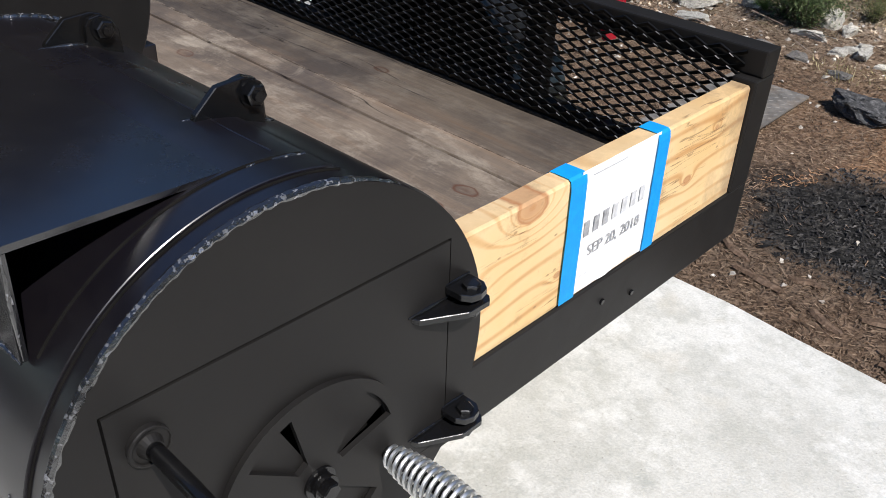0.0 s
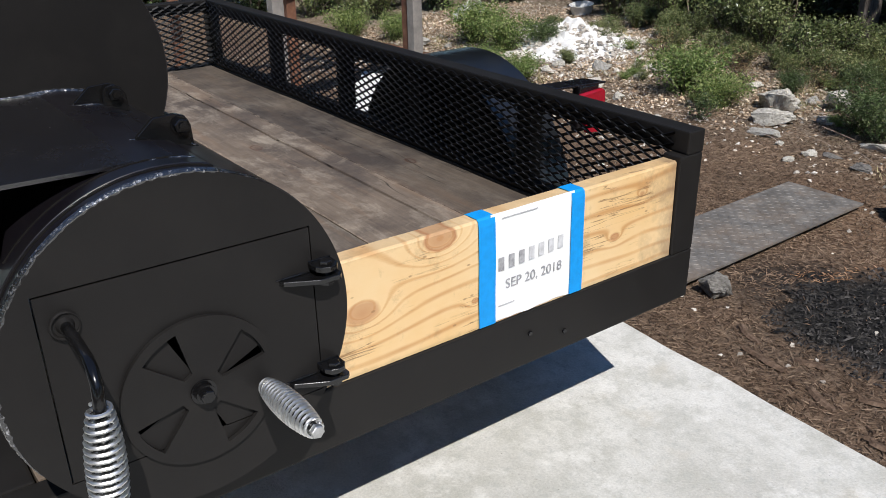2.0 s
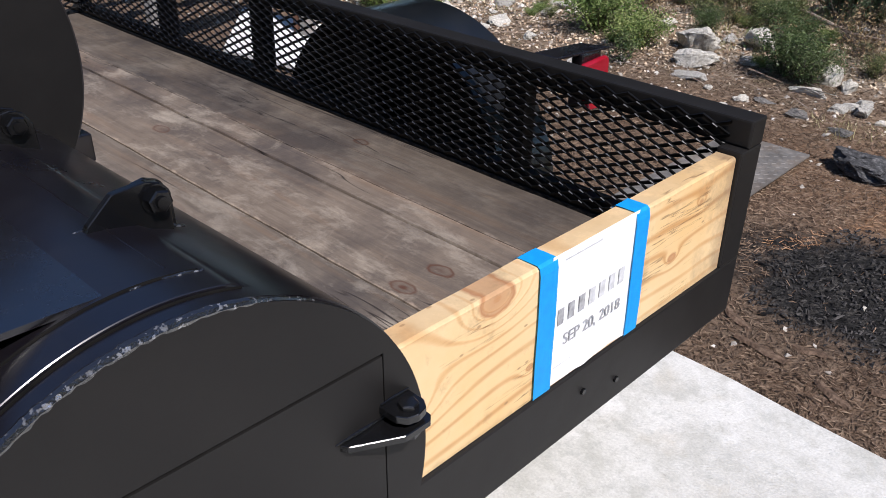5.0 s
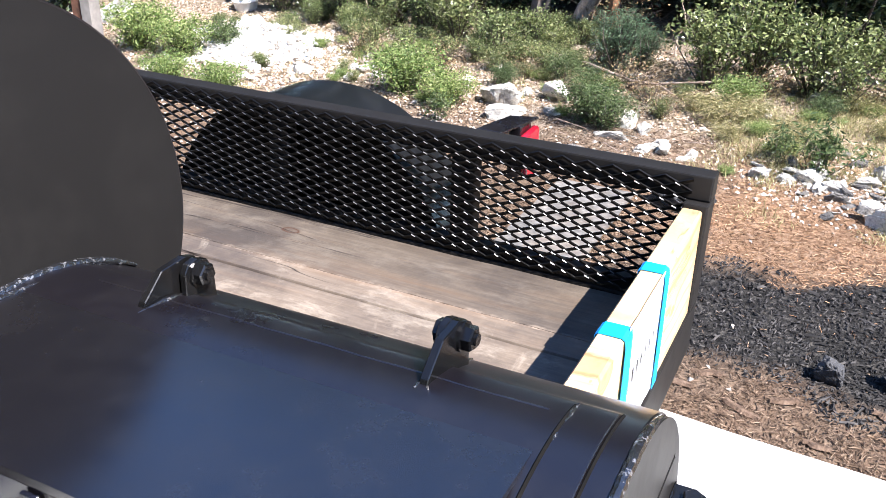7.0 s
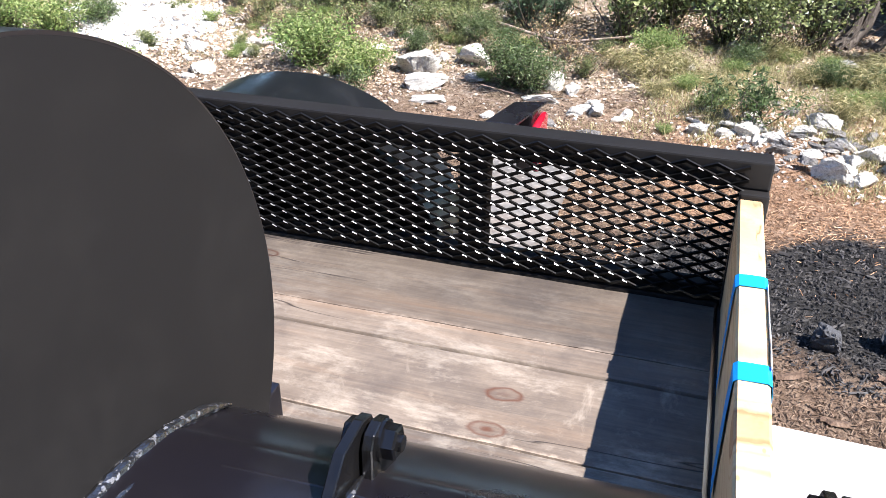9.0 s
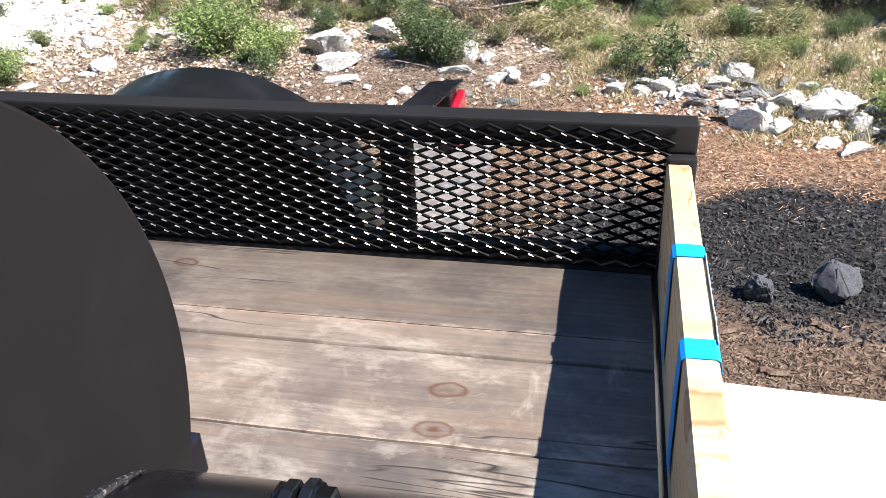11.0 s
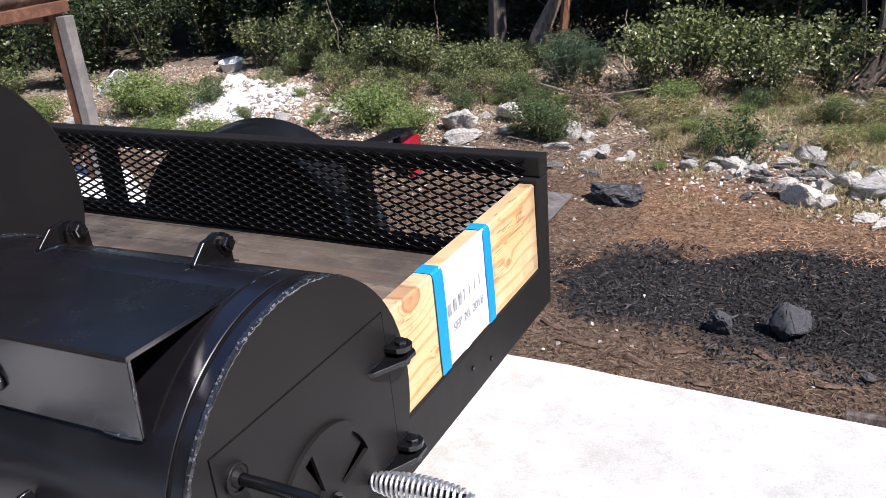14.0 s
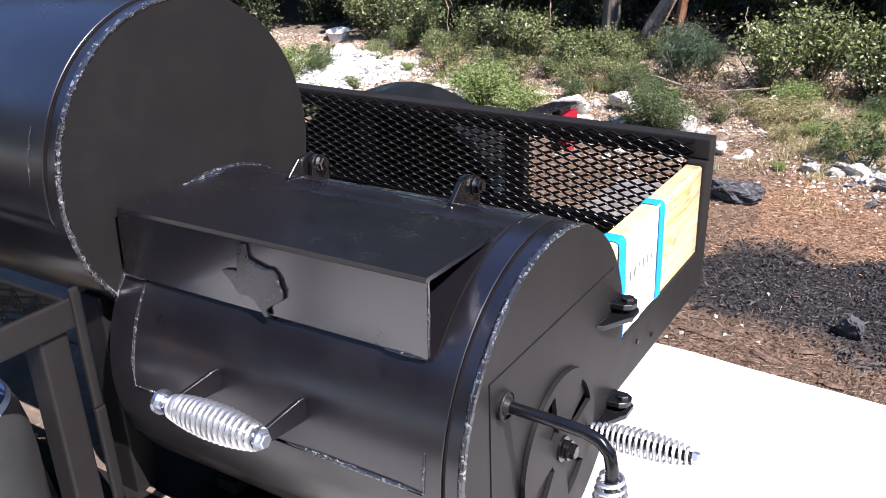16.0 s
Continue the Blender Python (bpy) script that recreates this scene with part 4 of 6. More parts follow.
# irregular steel cutout welded on the apron
emblem = [(-0.775, 0.954), (-0.761, 0.954), (-0.761, 0.938), (-0.754, 0.9345), (-0.742, 0.9335), (-0.735, 0.930), (-0.722, 0.931), (-0.715, 0.925), (-0.7145, 0.913), (-0.7085, 0.907), (-0.709, 0.898), (-0.72, 0.890), (-0.732, 0.885), (-0.736, 0.879), (-0.732, 0.872), (-0.739, 0.8705), (-0.746, 0.880), (-0.753, 0.889), (-0.762, 0.893), (-0.771, 0.890), (-0.779, 0.893), (-0.788, 0.905), (-0.802, 0.916), (-0.786, 0.919), (-0.776, 0.9195)]
bm = bmesh.new()
prism(bm, emblem, "y", 0.1868, 0.1905, 0.0006)
for v in bm.verts:
    v.co.y += 0.0045 * (v.co.z - 0.876) / 0.083
part("steel_cutout", bm, SATIN, lid, "flat jagged steel cutout on the apron")
weld(lid, [(-0.76, 0.1905, 0.938), (-0.75, 0.1903, 0.934), (-0.735, 0.19, 0.9305), (-0.722, 0.19, 0.931)], 0.0022, 28)
weld(lid, [(-0.7135, 0.1895, 0.921), (-0.7125, 0.189, 0.912), (-0.7075, 0.1885, 0.906)], 0.0022, 29)

# lid hinges
for k, (x, dy) in enumerate(((-0.871, 0.003), (-0.622, 0.012))):
    bm = bmesh.new()
    lug = [(0.384 + dy, top + 0.0005), (0.387 + dy, top + 0.007), (0.41 + dy, top + 0.027), (0.438 + dy, top + 0.029), (0.45 + dy, top + 0.025), (0.456 + dy, top + 0.012), (0.456 + dy, top - 0.03), (0.43 + dy, top - 0.018)]
    a, b = (0.0045, -0.004) if k else (-0.004, 0.0048)
    prism(bm, lug, "x", x + a, x + a + 0.007, 0.0008)
    prism(bm, [(0.426 + dy, top - 0.008), (0.427 + dy, top + 0.018), (0.432 + dy, top + 0.025), (0.443 + dy, top + 0.027), (0.455 + dy, top + 0.022), (0.462 + dy, top + 0.009), (0.464 + dy, top - 0.032)], "x", x + b, x + b + 0.0067, 0.0008)
    tube(bm, [(x - 0.012, 0.444 + dy, top + 0.013), (x + 0.024, 0.444 + dy, top + 0.013)], 0.005, 12)
    tube(bm, [(x + 0.0115, 0.444 + dy, top + 0.013), (x + 0.0135, 0.444 + dy, top + 0.013)], 0.0125, 20)
    hexa(bm, (x + 0.0135, 0.444 + dy, top + 0.013), (1, 0, 0), 0.0105, 0.008)
    hexa(bm, (x - 0.004, 0.444 + dy, top + 0.013), (-1, 0, 0), 0.0105, 0.007)
    bead(bm, [(x + 0.004, 0.386 + dy, top + 0.003), (x + 0.0045, 0.42 + dy, top + 0.0005), (x + 0.0045, 0.428 + dy, top - 0.002)], 0.003, 61 + k)
    part("lid_hinge", bm, GLOSS, smoker, "black welded lug hinge with a hex bolt")
    weld(lid, [(x + 0.004, 0.378 + dy, top + 0.003), (x + 0.006, 0.41 + dy, top + 0.001), (x + 0.005, 0.43 + dy, top - 0.002)], 0.0028, 31 + k)
    weld(firebox, [(x + 0.009, 0.446 + dy, top - 0.0115), (x + 0.01, 0.466 + dy, top - 0.0195)], 0.0032, 33 + k)

# side door outline, brackets and coil handle
def on_shell(x, z):
    return (x, FY - math.sqrt(max(0.0, FR ** 2 - (z - FZ) ** 2)) - 0.0042, z)


weld(firebox, [on_shell(-0.952, 0.868 - 0.012 * i) for i in range(12)], 0.0026, 41)
weld(firebox, [on_shell(-0.952 + 0.03 * i, 0.736) for i in range(5)], 0.0028, 42)
weld(firebox, [on_shell(-0.69 + 0.0374 * i, 0.736) for i in range(6)], 0.0028, 43)
weld(firebox, [on_shell(-0.503, 0.736 + 0.012 * i) for i in range(5)], 0.0026, 44)
bm = bmesh.new()
for z in (0.735,):
    tube(bm, [on_shell(-0.95 + 0.445 * i / 20, z) for i in range(21)], 0.0016, 6)
part("door_seam", bm, GAP_BLACK, firebox)
for x in (-0.797, -0.664):
    bm = bmesh.new()
    prism(bm, [(0.156, 0.802), (0.148, 0.803), (0.076, 0.797), (0.07, 0.794), (0.075, 0.781), (0.164, 0.772)], "x", x - 0.0028, x + 0.0028, 0.0008)
    part("handle_bracket", bm, SATIN, smoker)
bm = bmesh.new()
tube(bm, [(-0.8080, 0.081, 0.794), (-0.6560, 0.081, 0.794)], 0.006, 12)
side_handle = part("side_handle", bm, BOLT, smoker, "side door handle bolted between two brackets")
bm = bmesh.new()
coil(bm, (-0.7900, 0.081, 0.794), (-0.6600, 0.081, 0.794), 0.0188, 0.011, 0.0029, 16)
part("coil_grip", bm, ZINC, side_handle, "bright zinc coil spring grip", smooth=True)
bm = bmesh.new()
tube(bm, [(-0.6585, 0.081, 0.794), (-0.6565, 0.081, 0.794)], 0.0115, 24)
hexa(bm, (-0.6565, 0.081, 0.794), (1, 0, 0), 0.0085, 0.007)
part("end_nut", bm, BOLT, side_handle)
bm = bmesh.new()
tube(bm, [(-0.8110, 0.081, 0.794), (-0.8060, 0.081, 0.794)], 0.0145, 24)
tube(bm, [(-0.8060, 0.081, 0.794), (-0.8010, 0.081, 0.794)], 0.009, 20)
part("end_washer", bm, BOLT, side_handle)

# main cooking chamber
bm = stepped_shell(-2.35, -1.0225, -1.0005, CY, CZ, CR, 78, 188, 0.0036)
chamber = part("cook_chamber", bm, SATIN, smoker, "satin black rolled steel cooking chamber", smooth=True)
bm = bmesh.new()
tube(bm, [(-1.0211, y, z) for y, z in ring_pts(CY, CZ, CR + 0.0004, 79, 187, 100)], 0.0012, 6)
part("gap_line", bm, GAP_BLACK, chamber)
bm = bmesh.new()
prism(bm, ring_pts(CY, CZ, CR - 0.002, 0, 360, 120), "x", -1.008, -0.9995, 0.001)
part("end_plate", bm, END_BLACK, chamber, "flat black round end plate")
bm = bmesh.new()
prism(bm, ring_pts(CY, CZ, CR - 0.002, 0, 360, 96), "x", -2.351, -2.343)
part("end_plate", bm, FLAT, chamber)
weld(chamber, [(-1.0015, y, z) for y, z in ring_pts(CY, CZ, CR - 0.0025, 85, 250, 120)], 0.0042, 51)
weld(chamber, [(-0.9965, y, z) for y, z in ring_pts(FY, FZ, FR + 0.003, 57, 152, 70)], 0.0044, 52)
weld(chamber, [(-1.05, CY - math.sqrt(CR ** 2 - (z - CZ) ** 2) - 0.003, z) for z in (0.99, 1.01, 1.03, 1.05, 1.07, 1.09)], 0.0018, 53)
bm = bmesh.new()
tube(bm, [(x, CY - math.sqrt(CR ** 2 - 0.0001) - 0.0004, CZ - 0.005) for x in (-2.3, -1.8, -1.4, -1.065)], 0.0016, 6)
part("door_seam", bm, GAP_BLACK, chamber)
steel_box("drain_tab", (-1.03, 0.55, 0.853), (-1.0, 0.577, 0.888), smoker, SATIN, 0.002)
# mounting plate and cradle under firebox and chamber
# plate added well past the firebox so the sunlit planks there read black
steel_box("mounting_plate", (-2.3, 0.2, 0.4985), (-0.66, 0.56, 0.5045), smoker, SHADE_BLACK, 0.001, "black steel mounting plate")
for x in (-0.7, -0.93):
    steel_box("cradle", (x - 0.02, 0.25, 0.505), (x + 0.02, 0.5, 0.525), smoker)
for x, y in ((-1.06, 0.2), (-1.06, 0.5), (-2.2, 0.2), (-2.2, 0.5)):
    steel_box("leg", (x - 0.02, y - 0.02, 0.505), (x + 0.02, y + 0.02, 0.83), smoker)

# work shelf in front of the chamber
shelf = thing("work_shelf", (-1.6, 0.0, 0.05), "black angle-iron work shelf with an expanded metal top beside the smoker", "shelf")
steel_box("shelf_end", (-1.024, -0.26, 0.815), (-1.018, 0.128, 0.858), shelf)
steel_box("shelf_back", (-2.3, 0.118, 0.815), (-1.0245, 0.124, 0.858), shelf)
steel_box("shelf_front", (-2.3, -0.26, 0.815), (-1.0245, -0.254, 0.858), shelf)
steel_box("shelf_end", (-2.306, -0.26, 0.815), (-2.3005, 0.128, 0.858), shelf)
steel_box("cross_bar", (-1.66, -0.2535, 0.82), (-1.62, 0.1175, 0.843), shelf)
expanded_mesh("shelf_mesh", (-1.026, 0.116, 0.85), (-1, 0, 0), (0, -1, 0), 1.26, 0.365, shelf)
for x in (-1.045, -2.27):
    for y in (0.098, -0.23):
        steel_box("leg", (x - 0.02, y - 0.02, 0.03), (x + 0.02, y + 0.02, 0.8145), shelf)
steel_box("flat_brace", (-1.027, 0.1285, 0.69), (-1.019, 0.143, 0.868), shelf)
steel_box("flat_brace", (-1.027, 0.1285, 0.501), (-1.019, 0.146, 0.6895), shelf)



# gas cylinder under the shelf
tank = thing("gas_cylinder", (-1.21, -0.005, 0.03), "grey steel gas cylinder with a navy top beside the trailer", "gas cylinder")


def turned(prof, cx, cy, seg=48):
    bm = bmesh.new()
    rings = [[bm.verts.new((cx + r * math.cos(2 * math.pi * k / seg), cy + r * math.sin(2 * math.pi * k / seg), z)) for k in range(seg)] for r, z in prof]
    for a, b in zip(rings, rings[1:]):
        for k in range(seg):
            bm.faces.new((a[k], a[(k + 1) % seg], b[(k + 1) % seg], b[k]))
    bm.faces.new(rings[0][::-1])
    bm.faces.new(rings[-1])
    return bm


part("body", turned([(0.09, 0.03), (0.122, 0.05), (0.13, 0.09), (0.13, 0.60), (0.127, 0.64), (0.121, 0.672), (0.113, 0.695)], -1.21, -0.005), TANK_GREY, tank, smooth=True)
part("white_band", turned([(0.1133, 0.6953), (0.109, 0.704)], -1.21, -0.005), WHITE_PLASTIC, tank, "thin white painted band", smooth=True)
part("shoulder", turned([(0.1088, 0.7043), (0.095, 0.73), (0.075, 0.752), (0.05, 0.766), (0.03, 0.77)], -1.21, -0.005), TANK_BLUE, tank, "navy painted shoulder", smooth=True)
part("valve", turned([(0.025, 0.7703), (0.022, 0.785), (0.014, 0.79), (0.014, 0.81)], -1.21, -0.005, 20), MILL, tank, "dull steel valve", smooth=True)


# ---- surroundings ----
def scatter(name, material, verts, faces, places, label, category):
    """Joins many small copies of one little shape, as uncountable stuff. places: 4 x 4 matrices."""
    v = np.array([(*p, 1.0) for p in verts])
    m = np.array(places)
    pts = np.einsum("nij,kj->nki", m, v)[:, :, :3].reshape(-1, 3)
    f = np.array(faces)
    every = (f[None] + (np.arange(len(m)) * len(v))[:, None, None]).reshape(-1, f.shape[1])
    me = bpy.data.meshes.new(name)
    me.from_pydata(pts.tolist(), [], every.tolist())
    ob = link(name, me, material)
    return tagged(ob, label, category, kind="stuff")


def lie(rnd, x, y, s, flat=0.35, lift=0.004):
    """A pose lying on the ground, turned at random."""
    m = Matrix.Translation((x, y, ground_z(x, y) + lift)) @ Euler((rnd.gauss(0, flat), rnd.gauss(0, flat), rnd.uniform(0, 6.28))).to_matrix().to_4x4()
    return [list(r) for r in m @ Matrix.Diagonal((s[0], s[1], s[2], 1))]


CHIP = [(-0.5, -0.5, 0), (0.5, -0.3, 0.1), (0.45, 0.5, 0), (-0.5, 0.35, 0.1), (0, 0, 1.0)]
CHIP_F = [(0, 1, 4), (1, 2, 4), (2, 3, 4), (3, 0, 4)]


def burnt(x, y):
    d = math.hypot((x - 0.3) * 0.64, (y - 2.62) * 1.9) + 0.35 * noise.noise((x * 1.7, y * 1.7, 0.5)) + 0.25 * noise.noise((x * 6, y * 6, 2.5))
    return d < 0.88


rnd = random.Random(11)
brown, black = [], []
while len(brown) < 62000:
    x, y = rnd.uniform(-2.6, 2.2), 1.78 + 2.6 * rnd.random() ** 1.15
    if y < slab_edge(x) + 0.015:
        continue
    m = lie(rnd, x, y, (rnd.uniform(0.007, 0.032), rnd.uniform(0.0015, 0.0042), rnd.uniform(0.0015, 0.004)), 0.3)
    if burnt(x, y):
        if rnd.random() < 0.7:
            big = rnd.random() < 0.012
            black.append(lie(rnd, x, y, (rnd.uniform(0.025, 0.06), rnd.uniform(0.006, 0.014), rnd.uniform(0.006, 0.012)), 0.35) if big else lie(rnd, x, y, (rnd.uniform(0.007, 0.022), rnd.uniform(0.003, 0.007), rnd.uniform(0.003, 0.007)), 0.45))
        elif rnd.random() < 0.1:
            brown.append(m)
    else:
        brown.append(m)


def weathered(m):
    wob = 0.5 * noise.noise((m[0][3] * 1.5, m[1][3] * 1.5, 6))
    return m[1][3] + wob < 2.75 or m[0][3] + wob < -0.95


dark = [m for m in brown if weathered(m)]
brown = [m for m in brown if not weathered(m)]
scatter("weathered_mulch", MULCH_DARK, CHIP, CHIP_F, dark, "dark weathered wood mulch beside the slab", "mulch")
scatter("mulch", MULCH, CHIP, CHIP_F, brown, "shredded orange-brown wood mulch strewn on the ground", "mulch")
scatter("charred_chips", CHAR, CHIP, CHIP_F, black, "charred black wood chips on the burnt patch", "charcoal")

LEAF = [(-0.5, 0, 0), (0, -0.26, 0.06), (0.5, 0, 0.02), (0, 0.26, 0.1)]
LEAF_F = [(0, 1, 2, 3)]
litter = []
for _ in range(100000):
    x, y = rnd.uniform(-6.5, 3.0), 3.3 + 2.6 * rnd.random()
    if y < 3.75 + 0.3 * noise.noise((x * 2, 1, 1)) or x > -2.2 and y < 4.4 and rnd.random() < 0.88:
        continue
    if noise.noise((x * 0.9, y * 0.9, 4)) + 0.7 < rnd.random() * 0.9:
        continue
    s = rnd.uniform(0.009, 0.03)
    litter.append(lie(rnd, x, y, (s, s, s), 0.5, 0.008))
scatter("leaf_litter", DRYLEAF, LEAF, LEAF_F, litter, "curled dry tan leaves covering the ground under the shrubs", "leaves")

PEBBLE = [(0.5, 0, 0), (0, 0.45, 0.05), (-0.5, 0.1, 0), (0, -0.5, 0), (0.05, 0, 0.38), (0, 0, -0.3)]
PEBBLE_F = [(0, 1, 4), (1, 2, 4), (2, 3, 4), (3, 0, 4), (1, 0, 5), (2, 1, 5), (3, 2, 5), (0, 3, 5)]
stones = []
for _ in range(9000):
    x, y = rnd.uniform(-6.5, 2.2), 2.0 + 4.0 * rnd.random()
    if y < slab_edge(x) + 0.05:
        continue
    dense = 0.035 + (0.6 if x < -2.0 and y > 3.0 else 0.0) + (0.12 if y > 3.5 else 0)
    if rnd.random() > dense or (burnt(x, y) and rnd.random() < 0.8):
        continue
    s = rnd.uniform(0.01, 0.03) * (1.6 if rnd.random() < 0.12 else 1.0)
    stones.append(lie(rnd, x, y, (s, s * rnd.uniform(0.6, 1), s * 0.8), 0.4, 0.003))
scatter("gravel", GRAVEL, PEBBLE, PEBBLE_F, stones, "pale limestone gravel scattered over the dirt", "gravel")

BLADE = [(-0.5, 0, 0), (0.5, 0, 0), (0.36, 0.12, 0.5), (-0.36, 0.12, 0.5), (0, 0.45, 1.0), (0.02, 0.46, 0.99)]
BLADE_F = [(0, 1, 2, 3), (3, 2, 5, 4)]
blades = []


def tufts(r, count, x0, x1, y0, y1, keep, low, high, each):
    for _ in range(count):
        x, y = r.uniform(x0, x1), r.uniform(y0, y1)
        if noise.noise((x * 1.3, y * 1.3, 12)) + keep < 0.0:
            continue
        tall = r.uniform(low, high)
        for _ in range(each):
            px, py = x + r.gauss(0, 0.045), y + r.gauss(0, 0.045)
            m = Matrix.Translation((px, py, ground_z(px, py) - 0.004)) @ Euler((r.gauss(0, 0.45), r.gauss(0, 0.45), r.uniform(0, 6.28))).to_matrix().to_4x4()
            blades.append([list(q) for q in m @ Matrix.Diagonal((r.uniform(0.002, 0.0042), tall * r.uniform(0.5, 1.4), tall * r.uniform(0.5, 1.2), 1))])


tufts(rnd, 1000, -0.95, 2.6, 4.05, 5.35, 0.32, 0.03, 0.09, 26)
tufts(rnd, 900, -0.7, 1.8, 3.5, 4.15, 0.12, 0.02, 0.065, 20)
tufts(rnd, 420, -6.0, -0.9, 3.8, 5.4, -0.12, 0.03, 0.08, 22)
tufts(rnd, 420, 0.45, 2.4, 2.95, 3.6, 0.15, 0.02, 0.05, 18)
scatter("grass", GRASS, BLADE, BLADE_F, blades, "short dry yellow-green grass", "grass")


# ---- rocks ----
def rock(name, seed, size, material, label, sunk=0.25, at=(0, 0), turn=0.0, category="rock", group="", rough=1.0, corners=22):
    r = random.Random(seed)
    bm = bmesh.new()
    for _ in range(corners):
        d = Vector((r.gauss(0, 1), r.gauss(0, 1), r.gauss(0, 1))).normalized() * r.uniform(0.8, 1.0)
        bm.verts.new(d)
    hull = bmesh.ops.convex_hull(bm, input=bm.verts[:])
    bmesh.ops.delete(bm, geom=[v for v in bm.verts if not v.link_faces], context="VERTS")
    bmesh.ops.triangulate(bm, faces=bm.faces[:])
    bmesh.ops.bevel(bm, geom=bm.edges[:], offset=0.06, segments=1, affect="EDGES")
    bmesh.ops.triangulate(bm, faces=bm.faces[:])
    bmesh.ops.subdivide_edges(bm, edges=bm.edges[:], cuts=1, use_grid_fill=True)
    bmesh.ops.subdivide_edges(bm, edges=bm.edges[:], cuts=1, use_grid_fill=True)
    for v in bm.verts:
        v.co *= min(1.0, 1.02 / max(v.co.length, 0.1))
        p = v.co * 2.6 + Vector((seed * 3.1, 0, 0))
        v.co *= 1 + 0.18 * noise.noise(p) + 0.14 * noise.noise(p * 2.7) + rough * (0.06 * noise.noise(p * 6) + 0.04 * noise.noise(p * 14))
        v.co.z += rough * 0.3 * (round(v.co.z / 0.3) * 0.3 - v.co.z)
    ob = part(name, bm, material, None, smooth=True)
    x, y = at
    ob.matrix_world = Matrix.Translation((x, y, ground_z(x, y) + size[2] * (1 - 2 * sunk))) @ pose(0, 0, 0, r.uniform(-8, 8), r.uniform(-8, 8), turn) @ Matrix.Diagonal((*size, 1))
    return tagged(ob, label, category, group)


BIG = "pale weathered limestone boulder half sunk in the dirt"
SMALL = "small white limestone rock lying in dry grass"
LEDGE = "rough broken limestone ledge piece in the grass"
PALE = "grey weathered limestone block between paler boulders"
BOULDERS = (
    (-2.25, 4.46, 0.165, 0.1, 0.11, LIMESTONE, BIG), (-2.13, 4.24, 0.15, 0.09, 0.07, LIMESTONE, PALE), (-2.05, 4.06, 0.12, 0.06, 0.035, LIMESTONE, BIG), (-1.97, 4.65, 0.13, 0.085, 0.095, LIMESTONE, BIG),
    (-1.47, 4.36, 0.065, 0.05, 0.09, LIMESTONE, SMALL), (-1.36, 4.33, 0.05, 0.04, 0.05, LIMESTONE, SMALL), (-1.5, 4.2, 0.14, 0.06, 0.03, LIMESTONE, SMALL), (-1.27, 4.13, 0.07, 0.05, 0.025, LIMESTONE, SMALL),
    (-1.08, 4.04, 0.06, 0.04, 0.025, LIMESTONE, SMALL), (-1.62, 4.0, 0.06, 0.04, 0.02, GREYSTONE, SMALL), (-1.42, 3.92, 0.07, 0.05, 0.02, GREYSTONE, SMALL), (-1.2, 3.85, 0.08, 0.05, 0.02, GREYSTONE, SMALL),
    (-0.72, 3.99, 0.07, 0.05, 0.04, LIMESTONE, SMALL), (-0.52, 4.03, 0.08, 0.06, 0.05, LIMESTONE, SMALL), (-0.4, 3.97, 0.07, 0.05, 0.04, LIMESTONE, SMALL), (0.01, 5.19, 0.07, 0.05, 0.045, LIMESTONE, SMALL),
    (-0.81, 4.81, 0.05, 0.04, 0.035, LIMESTONE, SMALL), (-2.15, 5.15, 0.08, 0.05, 0.04, LIMESTONE, SMALL), (0.76, 3.07, 0.035, 0.03, 0.025, LIMESTONE, SMALL), (1.3, 4.95, 0.05, 0.04, 0.03, LIMESTONE, SMALL),
    (-0.6, 5.22, 0.07, 0.05, 0.05, GREYSTONE, "grey fieldstone among white rocks"), (-0.02, 5.02, 0.06, 0.04, 0.03, GREYSTONE, "grey fieldstone among white rocks"),
    (-3.45, 4.2, 0.11, 0.08, 0.05, LIMESTONE, SMALL), (-3.7, 4.55, 0.1, 0.08, 0.06, LIMESTONE, SMALL), (-3.3, 4.7, 0.08, 0.07, 0.05, LIMESTONE, SMALL), (-5.5, 4.3, 0.12, 0.1, 0.06, LIMESTONE, SMALL),
    (-3.95, 4.3, 0.09, 0.07, 0.05, LIMESTONE, SMALL), (-5.9, 5.2, 0.16, 0.1, 0.09, GREYSTONE, "grey fieldstone among white rocks"),
)
